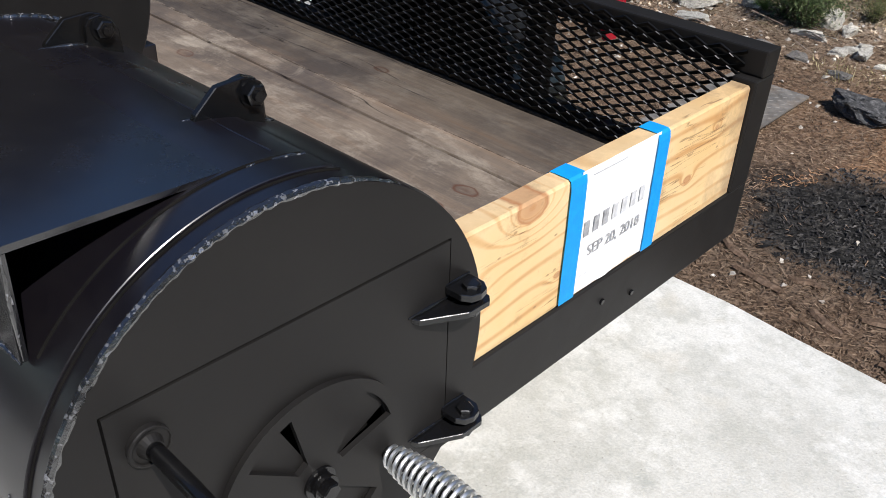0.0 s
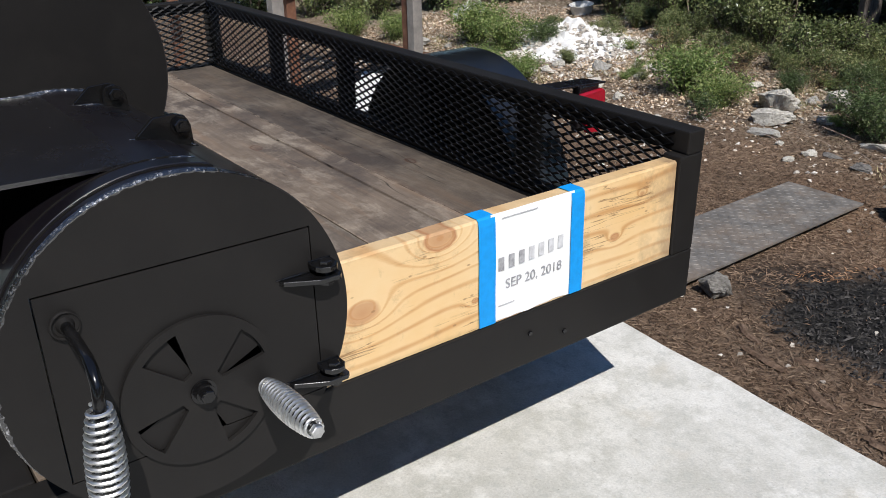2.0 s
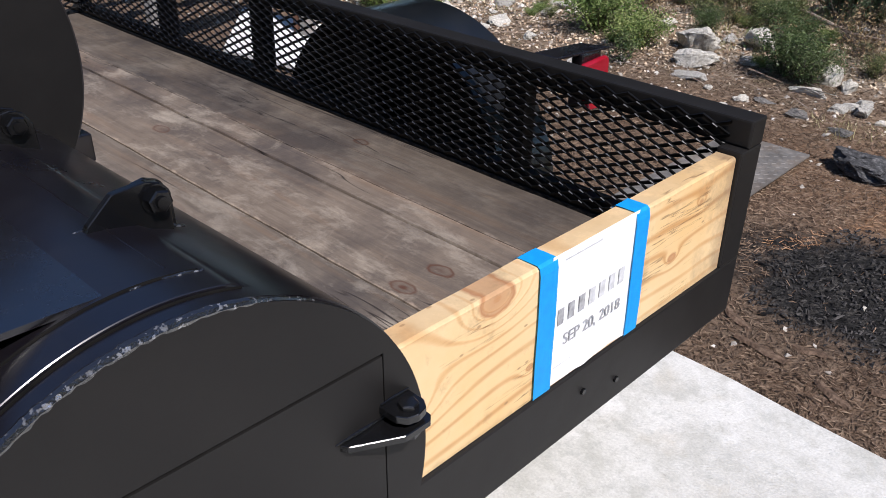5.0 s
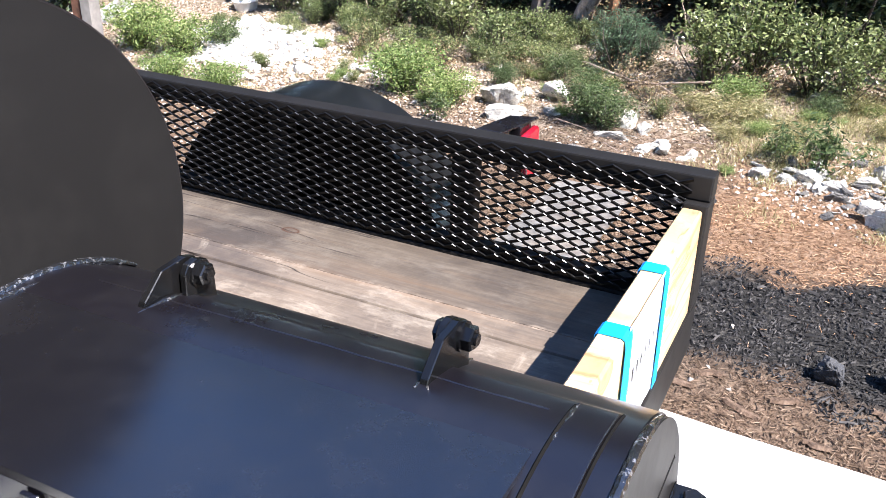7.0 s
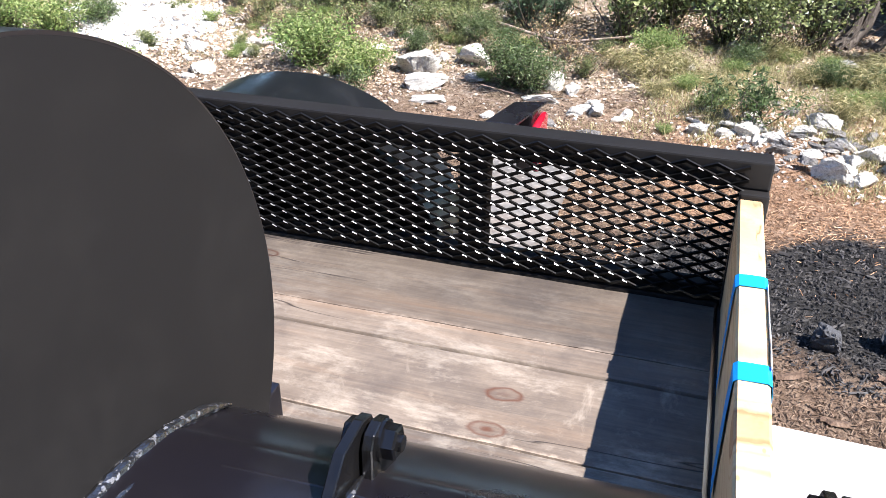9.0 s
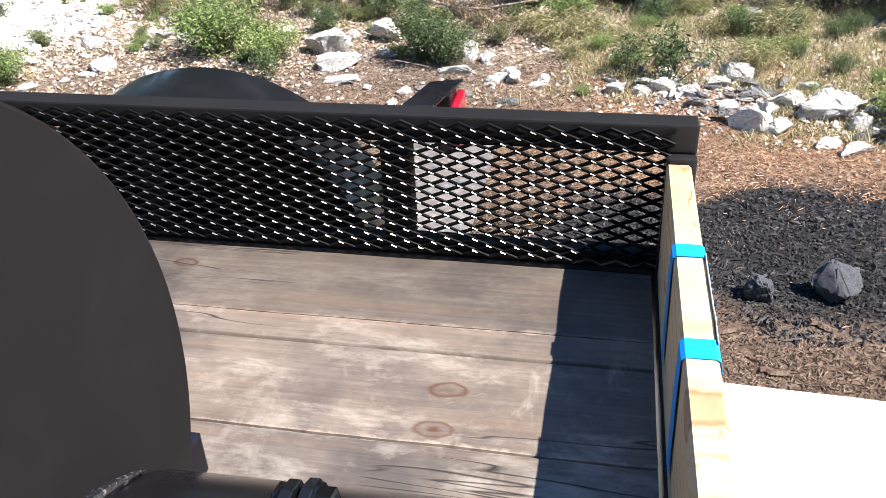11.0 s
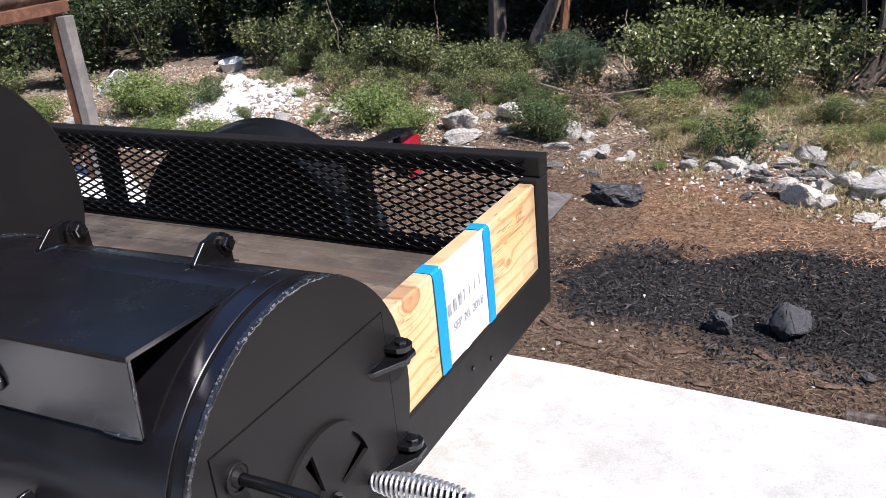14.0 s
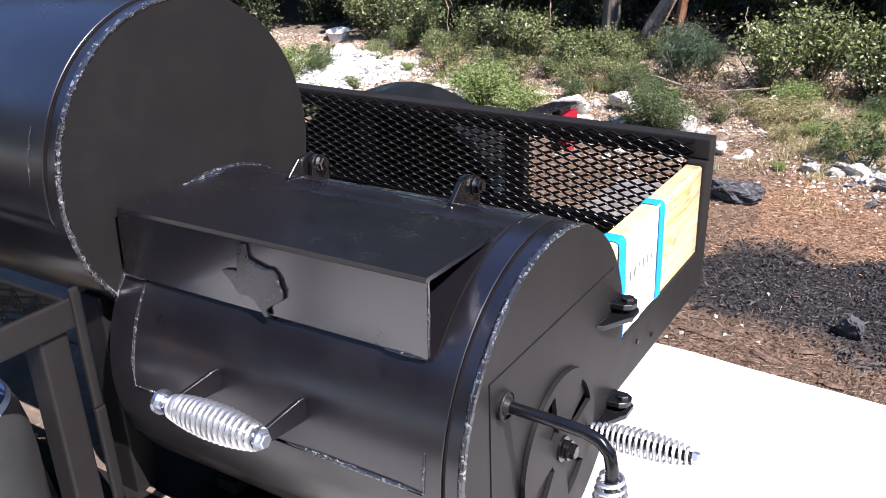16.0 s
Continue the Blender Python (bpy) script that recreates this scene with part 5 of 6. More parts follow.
LEDGES = (
    (-0.17, 4.21, 0.11, 0.06, 0.06, LIMESTONE), (-0.27, 4.1, 0.07, 0.05, 0.04, LIMESTONE), (-0.17, 3.67, 0.12, 0.09, 0.075, LIMESTONE), (-0.06, 3.64, 0.07, 0.06, 0.05, LIMESTONE), (-0.27, 3.74, 0.06, 0.05, 0.04, GREYSTONE),
    (0.15, 3.8, 0.17, 0.1, 0.085, LIMESTONE), (0.02, 3.9, 0.1, 0.07, 0.06, LIMESTONE), (-0.07, 4.02, 0.11, 0.07, 0.05, LIMESTONE), (0.26, 3.68, 0.06, 0.05, 0.06, LIMESTONE), (0.2, 3.44, 0.1, 0.05, 0.035, LIMESTONE), (0.1, 3.5, 0.07, 0.05, 0.03, LIMESTONE),
    (0.45, 3.38, 0.11, 0.08, 0.085, GREYSTONE), (0.55, 3.29, 0.12, 0.07, 0.045, GREYSTONE), (0.36, 3.55, 0.08, 0.06, 0.05, GREYSTONE), (0.72, 3.86, 0.08, 0.06, 0.05, LIMESTONE), (0.97, 3.91, 0.1, 0.06, 0.045, LIMESTONE), (0.71, 4.12, 0.09, 0.05, 0.03, LIMESTONE),
    (0.63, 3.2, 0.1, 0.06, 0.04, GREYSTONE), (0.78, 3.28, 0.09, 0.06, 0.04, GREYSTONE), (1.18, 4.18, 0.06, 0.05, 0.03, LIMESTONE), (0.13, 4.13, 0.07, 0.04, 0.035, LIMESTONE), (0.83, 3.97, 0.06, 0.04, 0.035, LIMESTONE), (1.1, 3.7, 0.08, 0.06, 0.04, LIMESTONE), (0.9, 3.55, 0.08, 0.05, 0.04, GREYSTONE),
)
for i, (x, y, sx, sy, sz, mat, lab) in enumerate(BOULDERS):
    rock("limestone_rock", 100 + i, (sx, sy, sz), mat, lab, 0.3, (x, y), (37 * i) % 50 - 25, "rock", "pale rocks", 0.8, 13)
for i, (x, y, sx, sy, sz, mat) in enumerate(LEDGES):
    rock("limestone_rock", 160 + i, (sx, sy, sz), mat, LEDGE, 0.28, (x, y), (53 * i) % 60 - 30, "rock", "ledge rocks", 1.2, 12)
r = random.Random(55)
for i in range(105):
    f = r.random()
    x, y = -0.6 + 1.7 * f + r.gauss(0, 0.12), 4.1 - 0.55 * f + r.gauss(0, 0.16)
    size = r.uniform(0.018, 0.055)
    rock("limestone_rock", 300 + i, (size * 1.4, size, size * r.uniform(0.45, 0.8)), GREYSTONE if r.random() < 0.5 else LIMESTONE, LEDGE, r.uniform(0.2, 0.36), (x, y), r.uniform(0, 180), "rock", "ledge rocks", 1.2, 10)
debris = []
for _ in range(2600):
    f = r.random()
    x, y = -0.7 + 2.0 * f + r.gauss(0, 0.16), 4.12 - 0.55 * f + r.gauss(0, 0.18)
    size = r.uniform(0.006, 0.026)
    debris.append(lie(r, x, y, (size * 1.3, size, size * 0.8), 0.5, 0.003))
scatter("stone_chips", GRAVEL, PEBBLE, PEBBLE_F, debris, "broken limestone chips between the ledge rocks", "stone chips")
for i in range(60):
    x, y = r.uniform(-5.4, -0.9), r.uniform(3.7, 5.2)
    s = r.uniform(0.02, 0.055)
    rock("limestone_rock", 400 + i, (s * 1.3, s, s * 0.7), LIMESTONE, SMALL, 0.3, (x, y), r.uniform(0, 180), "rock", "pale rocks")
rock("dark_rock", 201, (0.17, 0.09, 0.07), DARKSTONE, "flat dark charred boulder on brown mulch", 0.25, (-0.965, 3.52), -10)
rock("fire_stone", 202, (0.076, 0.07, 0.078), SOOTED, "round grey stone on the burnt patch", 0.14, (-0.085, 2.36), 10, "stone", "fire ring stones", 0.12)
rock("fire_stone", 203, (0.054, 0.05, 0.05), SOOTED, "small sooty stone on the burnt patch", 0.2, (-0.298, 2.335), 70, "stone", "fire ring stones", 0.12)
rock("fieldstone", 204, (0.072, 0.052, 0.052), TANSTONE, "grey-tan stone lying at the edge of the slab", 0.2, (-1.075, 2.37), 30, "stone")
for i, (x, y, s) in enumerate(((0.42, 2.72, 0.05), (0.62, 2.66, 0.04), (0.72, 2.35, 0.045), (0.3, 2.95, 0.04), (0.42, 2.18, 0.05), (0.15, 2.12, 0.03))):
    rock("charred_lump", 210 + i, (s, s * 0.8, s * 0.6), CHAR, "black lump of charred wood on the burnt patch", 0.2, (x, y), 50 * i, "charcoal lump", "charred lumps")


# ---- plants ----
def stalks(bm, r, n, spread, tall, thick):
    tips = []
    for _ in range(n):
        a, lean = r.uniform(0, 6.28), r.uniform(0.1, 1.0)
        end = Vector((math.cos(a) * spread * lean, math.sin(a) * spread * lean, tall * r.uniform(0.6, 1.0)))
        mid = end * 0.5 + Vector((r.gauss(0, 0.05), r.gauss(0, 0.05), tall * 0.1))
        tube(bm, [(0, 0, -0.03), mid, end], lambda u: thick * (1 - 0.8 * u), 5)
        tips.append((Vector((0, 0, 0)), mid, end))
    return tips


def leaf_cloud(r, tips, count, size, narrow, spread):
    verts, faces = [], []
    for _ in range(count):
        o, mid, end = r.choice(tips)
        f = r.random() ** 0.6
        p = (o.lerp(mid, f * 2) if f < 0.5 else mid.lerp(end, f * 2 - 1)) + Vector((r.gauss(0, spread), r.gauss(0, spread), r.gauss(0, spread * 0.8)))
        if p.z < 0.01:
            p.z = abs(p.z) + 0.01
        s = size * r.uniform(0.5, 1.25)
        q = Euler((r.gauss(-0.3, 0.7), r.gauss(0, 0.7), r.uniform(0, 6.28))).to_matrix()
        k = len(verts)
        for c in ((0, 0, 0), (-narrow, 0.45, 0.05), (0, 1.0, -0.08), (narrow, 0.45, 0.05)):
            verts.append(tuple(p + q @ (Vector(c) * s)))
        faces += [(k, k + 1, k + 2), (k, k + 2, k + 3)]
    return verts, faces


def plant(name, seed, label, category, leaf, stems, spread, tall, thick, count, size, narrow, fuzz, group):
    """A shrub at the origin: stems and a cloud of single leaves."""
    r = random.Random(seed)
    ob = thing(name, (0, 0, 0), label, category, group)
    bm = bmesh.new()
    tips = stalks(bm, r, stems, spread, tall, thick)
    tagged(part("stem_tangle", bm, BARK, ob, local=True), kind="stuff")
    v, f = leaf_cloud(r, tips, count, size, narrow, fuzz)
    me = bpy.data.meshes.new("leaves")
    me.from_pydata(v, [], f)
    link("leaves", me, leaf, ob, local=True)
    return ob


def plant_at(ob, first, x, y, scale, turn):
    m = Matrix.Translation((x, y, ground_z(x, y) - 0.01)) @ pose(0, 0, 0, 0, 0, turn) @ Matrix.Diagonal((scale, scale, scale, 1))
    if first:
        ob.matrix_world = m
        return ob
    c = copy_thing(ob, Matrix.Identity(4))
    c.matrix_world = m
    return c


def spread_out(ob, spots):
    for i, (x, y, s) in enumerate(spots[1:]):
        plant_at(ob, False, x, y, s, 67 * i + 20)
    plant_at(ob, True, *spots[0][:2], spots[0][2], 0)


sprig = random.Random(5)
weed = plant("weed_bush", 1, "bright green leafy weed bush among white stones", "bush", LEAF_WEED, 46, 0.27, 0.29, 0.003, 4600, 0.026, 0.2, 0.034, "weed bushes")
spread_out(weed, [(-2.86, 4.42, 1.0), (-2.52, 4.3, 0.72), (-5.1, 4.55, 1.15), (-4.68, 4.5, 0.95), (0.45, 3.78, 0.66), (0.52, 3.68, 0.4), (-3.9, 3.95, 0.7), (-5.9, 4.3, 0.8), (-6.4, 4.1, 0.9), (-4.35, 4.0, 0.7), (-0.05, 4.45, 0.4), (-1.0, 4.95, 0.6)] + [(sprig.uniform(-0.9, 2.0), sprig.uniform(3.9, 5.2), sprig.uniform(0.14, 0.34)) for _ in range(30)] + [(sprig.uniform(-5.0, -1.0), sprig.uniform(4.3, 5.3), sprig.uniform(0.14, 0.32)) for _ in range(26)])
dim = plant("dark_weed_bush", 2, "dark green fine-leaved bush beside a boulder", "bush", LEAF_DIM, 50, 0.19, 0.27, 0.002, 3600, 0.022, 0.17, 0.03, "dark bushes")
spread_out(dim, [(-1.7, 4.36, 1.0), (-1.56, 4.3, 0.8), (-2.35, 4.75, 0.6), (-2.05, 5.0, 0.7), (-1.85, 4.9, 0.6), (-4.5, 4.75, 0.9), (0.95, 4.25, 0.4), (0.3, 4.3, 0.4)] + [(sprig.uniform(-0.9, 1.3), sprig.uniform(4.3, 5.1), sprig.uniform(0.3, 0.6)) for _ in range(16)])
# low yellow grass
hay = plant("yellow_grass_clump", 3, "arching yellow-green grass clump", "grass clump", GRASS, 40, 0.22, 0.2, 0.0012, 1300, 0.055, 0.025, 0.03, "yellow grass clumps")
hr = random.Random(91)
spread_out(hay, [(-1.05, 4.62, 0.8), (-0.9, 4.7, 0.7), (-1.2, 4.75, 0.6), (-0.95, 4.4, 0.5)] + [(hr.uniform(-0.9, 2.2), hr.uniform(4.3, 5.2), hr.uniform(0.35, 0.7)) for _ in range(26)])
brush = plant("dry_brush", 8, "twiggy bush of curled tan leaves", "bush", TWIG_LEAF, 34, 0.3, 0.24, 0.0025, 520, 0.022, 0.2, 0.05, "dry bushes")
spread_out(brush, [(-1.45, 4.78, 0.8), (-0.3, 5.25, 0.8), (0.5, 5.2, 0.8), (-2.9, 5.0, 0.8), (-2.3, 4.95, 0.7), (1.1, 5.0, 0.8), (-2.0, 6.0, 1.4), (-1.6, 5.0, 0.9), (-3.6, 5.1, 0.9), (-0.9, 5.2, 0.9), (-1.35, 4.6, 0.7), (-1.9, 4.8, 0.6), (-2.7, 4.8, 0.6), (-3.3, 4.9, 0.7), (1.8, 5.4, 1.3), (2.2, 5.6, 1.5)])
cedar = plant("cedar_seedling", 4, "soft blue-green cedar seedling at the wood edge", "cedar", LEAF_CEDAR, 46, 0.2, 0.42, 0.005, 4200, 0.034, 0.07, 0.028, "cedar seedlings")
spread_out(cedar, [(-1.8, 5.28, 1.0), (-1.66, 5.34, 0.7), (1.5, 5.3, 0.9)])
sapling = plant("drooping_sapling", 5, "thin leaning sapling with drooping green leaflets", "sapling", LEAF_DIM, 9, 0.24, 0.3, 0.003, 620, 0.034, 0.16, 0.026, "saplings")
spread_out(sapling, [(-0.5, 4.12, 1.0), (-0.68, 4.2, 0.7), (-2.45, 4.05, 0.6)])
shrub = plant("oak_shrub", 6, "dense sunlit oak shrub along the wood edge", "shrub", LEAF_SHRUB, 34, 0.36, 0.56, 0.006, 2200, 0.034, 0.3, 0.04, "wood edge shrubs")
spots = []
r = random.Random(77)
for x, y, k in ((-1.22, 5.2, 0.9), (-1.0, 5.35, 1.0), (-0.68, 5.3, 0.9), (-0.42, 5.2, 0.7), (-0.2, 5.35, 0.9), (0.5, 5.3, 0.9), (0.75, 5.2, 1.05), (1.0, 5.3, 1.1), (1.2, 5.4, 0.9), (-2.45, 5.4, 0.6), (-2.7, 5.3, 0.6),
                (-3.0, 5.5, 0.75), (-3.35, 5.6, 0.75), (-3.7, 5.75, 0.7), (-4.15, 5.8, 0.8), (-4.55, 5.9, 0.8), (-4.9, 5.9, 0.85), (-4.4, 6.2, 1.0), (-2.95, 5.05, 0.36), (-2.6, 5.0, 0.32), (-3.5, 5.15, 0.4), (-2.2, 5.15, 0.36), (-3.1, 4.8, 0.3),
                (-6.8, 4.7, 0.7), (-7.2, 5.0, 0.9), (-6.6, 4.4, 0.7), (-7.6, 4.4, 0.9)):
    spots.append((x + r.gauss(0, 0.04), y + r.gauss(0, 0.04), k))
for _ in range(44):
    spots.append((r.uniform(-5.2, -1.3), r.uniform(4.45, 5.4), r.uniform(0.12, 0.24)))
for _ in range(46):
    spots.append((r.uniform(-4.4, -1.9), r.uniform(5.1, 6.0), r.uniform(0.22, 0.42)))
spread_out(shrub, spots)
thicket = plant("evergreen_shrub", 7, "dark glossy evergreen shrub deep in the wood", "shrub", LEAF_DARK, 26, 0.6, 0.95, 0.012, 3600, 0.06, 0.27, 0.075, "thicket shrubs")
spots = [(-12.5 + 0.54 * i + r.gauss(0, 0.25), 7.3 + 2.4 * r.random(), r.uniform(0.7, 1.2)) for i in range(30)]
spots += [(-6.6, 5.3, 0.8), (-7.1, 4.9, 0.9), (-7.7, 4.6, 0.9), (-8.2, 4.0, 1.0), (-6.2, 5.9, 0.8), (-7.4, 6.3, 1.0), (-8.6, 6.0, 1.1), (-5.9, 6.4, 0.8), (-6.9, 5.9, 1.0), (-7.8, 5.6, 1.1), (-8.6, 5.0, 1.1), (-9.0, 4.4, 1.2), (-9.5, 3.4, 1.2), (-5.2, 6.5, 0.7), (-3.4, 6.5, 0.8), (-0.5, 6.2, 0.9), (1.0, 6.3, 0.9), (-1.2, 6.4, 0.8)]
spots += [(-5.6 + 0.4 * i + r.gauss(0, 0.12), 6.25 + 0.9 * r.random(), r.uniform(0.55, 0.9)) for i in range(21)]
spread_out(thicket, spots)


def tree(seed, tall):
    r = random.Random(seed)
    ob = thing("tree", (0, 0, 0), "grey-barked tree with a dense dark green crown", "tree", "woodland trees")
    bm = bmesh.new()
    spine = [Vector((0, 0, -0.15))]
    for i in range(9):
        spine.append(spine[-1] + Vector((r.gauss(0, 0.05), r.gauss(0, 0.05), (tall + 0.15) / 9)))
    tube(bm, spine, lambda u: 0.1 * (1 - 0.7 * u) + (0.04 if u < 0.03 else 0), 12)
    ends = []
    for _ in range(15):
        k = r.randint(5, 9)
        a = r.uniform(0, 6.28)
        way = Vector((math.cos(a), math.sin(a), r.uniform(0.05, 0.45)))
        start = spine[k]
        mid = start + way * r.uniform(0.4, 0.7)
        end = start + way * r.uniform(1.0, 1.8)
        tube(bm, [start, mid, end], lambda u: 0.04 * (1 - 0.8 * u), 6)
        ends.append((start, mid, end))
    ends.append((spine[-3], spine[-2], spine[-1] + Vector((0, 0, 0.4))))
    part("trunk", bm, BARK, ob, "rough grey bark trunk and limbs", smooth=True, local=True)
    v, f = leaf_cloud(r, ends, 6400, 0.2, 0.34, 0.34)
    me = bpy.data.meshes.new("crown")
    me.from_pydata(v, [], f)
    link("crown", me, LEAF_DARK, ob, local=True)
    return ob


wood = tree(31, 3.9)
spots = [(-3.4, 7.6, 1.1)]
for i in range(40):
    spots.append((-13 + 17.5 * r.random(), 7.4 + 4.6 * r.random(), r.uniform(0.9, 1.25)))
spots += [(-0.4, 7.3, 1.0), (1.2, 7.3, 1.05), (2.8, 7.2, 1.0), (-4.6, 7.5, 1.0), (-6.2, 7.4, 1.05), (-8.2, 7.1, 1.1), (-10, 5.6, 1.1), (-1.4, 7.0, 1.0), (-3.5, 7.2, 1.1), (-11.5, 4.2, 1.1), (0.5, 7.4, 1.0), (-7.2, 7.1, 1.0), (-9.4, 5.4, 1.0), (-9.8, 3.4, 1.1), (-5.3, 7.3, 1.0), (2.0, 7.2, 1.1), (3.8, 6.9, 1.1), (-0.9, 7.9, 1.1), (-2.2, 7.8, 1.2)]
# two unseen tree rows added to darken what the black paint reflects
spots += [(-14 + 1.7 * i, -5.6 + r.gauss(0, 0.4), r.uniform(0.95, 1.2)) for i in range(15)]
spots += [(9.5 + r.gauss(0, 0.3), -6.5 + 1.7 * i, r.uniform(0.9, 1.1)) for i in range(10)]
spread_out(wood, spots)

# dead wood
def stick(name, pts, r0, material, label):
    bm = bmesh.new()
    tube(bm, pts, lambda u: r0 * (1 - 0.6 * u), 8)
    return solo(name, bm, material, pts[0], label, "branch", smooth=True)


def gz(x, y, h):
    return (x, y, ground_z(x, y) + h)


stick("fallen_branch", [gz(-2.6, 5.32, 0.1), gz(-2.25, 5.27, 0.09), gz(-1.95, 5.15, 0.08), gz(-1.55, 4.93, 0.06), gz(-1.15, 4.92, 0.12)], 0.015, DEADWOOD, "bare bleached branch fallen across the grass")
stick("fallen_branch", [gz(-1.6, 4.95, 0.07), gz(-1.42, 4.82, 0.1), gz(-1.2, 4.74, 0.02)], 0.008, DEADWOOD, "bare bleached branch fallen across the grass")
stick("grey_tree", [gz(-2.57, 5.92, -0.1), gz(-2.57, 5.92, 0.08), gz(-2.55, 5.95, 1.2), gz(-2.5, 6.0, 3.8)], 0.095, BARK, "straight grey tree trunk at the wood edge")
stick("dead_limb", [gz(-2.32, 6.0, 0.0), gz(-2.25, 5.98, 0.2), gz(-2.12, 5.95, 0.42), gz(-1.95, 5.95, 0.8)], 0.085, DEADWOOD, "split dead limb leaning in the shrubs")
stick("dead_limb", [gz(-2.0, 5.9, 0.0), gz(-2.02, 5.88, 0.25), gz(-1.96, 5.85, 0.7)], 0.06, RUSTY_WOOD, "reddish rotten stump standing in the shrubs")
for a, b, c, d in ((0.08, 5.55, 0.05, 0.034), (0.14, 5.6, 0.16, 0.04), (0.3, 5.62, 0.22, 0.03), (0.02, 5.62, -0.1, 0.024)):
    stick("gnarled_trunk", [gz(a - 0.12, b - 0.06, 0.0), gz(a - 0.02, b, 0.12), gz(a + c * 0.3, b + 0.02, 0.4), gz(a + c, b + 0.05, 1.4)], d, BARK, "gnarled grey trunk rising between the shrubs")
sr = random.Random(17)
for _ in range(18):
    x, y = sr.uniform(-5.0, 2.0), sr.uniform(5.4, 6.6)
    h = sr.uniform(0.3, 0.85)
    dx, dy = sr.gauss(0, 0.2), sr.gauss(0, 0.12)
    pts = [gz(x, y, -0.02)]
    for k in range(1, 7):
        pts.append(gz(x + dx * k / 6 + sr.gauss(0, 0.02), y + dy * k / 6 + sr.gauss(0, 0.02), h * k / 6))
    stick("bare_stem", pts, sr.uniform(0.003, 0.008), DEADWOOD, "thin bare stem standing among the shrubs")
stick("old_timber", [(0.1, 1.885, -0.035), (0.3, 1.872, -0.03), (0.62, 1.85, -0.035), (1.1, 1.80, -0.035)], 0.022, BARK, "grey weathered timber lying along the slab edge")
stick("old_timber", [(0.2, 1.93, -0.045), (0.7, 1.92, -0.04)], 0.016, BARK, "grey weathered timber lying along the slab edge")

# rusty lattice panel leaning at the wood edge
lattice = thing("lattice_panel", gz(1.75, 5.75, 0.0), "rusty diamond lattice panel leaning at the wood edge", "lattice panel")
for k in range(26):
    for way in (-1, 1):
        x = 1.0 + 0.075 * k
        bm = bmesh.new()
        tube(bm, [gz(x, 5.72, 0.02), gz(x + way * 0.3, 5.86, 0.42)], 0.006, 5)
        part("lattice_bar", bm, RUST_PIPE, lattice)

# curled bark strips by the slab edge
br = random.Random(63)
for x, y, turn, long in ((-0.72, 2.12, -12, 0.16), (-0.5, 2.06, -24, 0.11), (-0.62, 2.2, 8, 0.09), (-0.84, 2.22, -30, 0.12), (-0.4, 2.15, 20, 0.08), (-0.3, 1.98, -10, 0.07), (0.05, 2.06, 14, 0.08), (-0.15, 2.2, -40, 0.07)):
    bm = bmesh.new()
    m = Matrix.Translation(gz(x, y, 0.006)) @ pose(0, 0, 0, br.uniform(-5, 5), br.uniform(-4, 4), turn)
    rows = []
    for i in range(7):
        u = i / 6 - 0.5
        half = 0.016 * (1 - 1.6 * u * u) * br.uniform(0.75, 1.1)
        side = br.gauss(0, 0.003)
        rows.append([bm.verts.new(m @ Vector((u * long, side + half * c, 0.007 * (1 - c * c) + d))) for c, d in ((-1, 0), (-0.4, 0.001), (0.4, 0.001), (1, 0), (0.4, -0.006), (-0.4, -0.006))])
    for a, b in zip(rows, rows[1:]):
        for k in range(6):
            bm.faces.new((a[k], a[(k + 1) % 6], b[(k + 1) % 6], b[k]))
    bm.faces.new(rows[0])
    bm.faces.new(rows[-1][::-1])
    solo("bark_strip", bm, BROWN_BARK, gz(x, y, 0.0), "curled dull brown bark strip lying on the mulch", "bark", "bark strips")

# tread plate on the ground
plate = thing("tread_plate", (-1.4, 2.9, -0.06), "worn grey diamond tread plate lying on the dirt", "steel plate")
tilt = Matrix.Translation((-1.35, 2.82, -0.028)) @ pose(0, 0, 0, 0, 1.5, 1.0)
bm = bmesh.new()
box(bm, (-0.175, -0.68, -0.005), (0.175, 0.68, 0.005), 0.0015, tilt)
part("sheet", bm, TREAD, plate)
bm = bmesh.new()
for i in range(14):
    for j in range(54):
        a = 45 if (i + j) % 2 else -45
        c = tilt @ Matrix.Translation((-0.163 + 0.025 * i, -0.665 + 0.025 * j, 0.005)) @ pose(0, 0, 0, 0, 0, a)
        vs = [bm.verts.new(c @ Vector(p)) for p in ((-0.01, 0, 0), (0, -0.003, 0), (0.01, 0, 0), (0, 0.003, 0), (-0.004, 0, 0.0016), (0.004, 0, 0.0016))]
        for f in ((0, 1, 4), (1, 5, 4), (1, 2, 5), (2, 3, 5), (3, 4, 5), (3, 0, 4)):
            bm.faces.new([vs[k] for k in f])
lugs = part("tread_pattern", bm, TREAD, plate)
tagged(lugs, kind="stuff")

# ---- steel rack and scrap behind the trailer ----
twigs = []
for _ in range(420):
    x, y = rnd.uniform(-5.5, 2.5), 3.9 + 2.4 * rnd.random()
    twigs.append(lie(rnd, x, y, (rnd.uniform(0.06, 0.28), 0.004, 0.004), 0.25, 0.012))
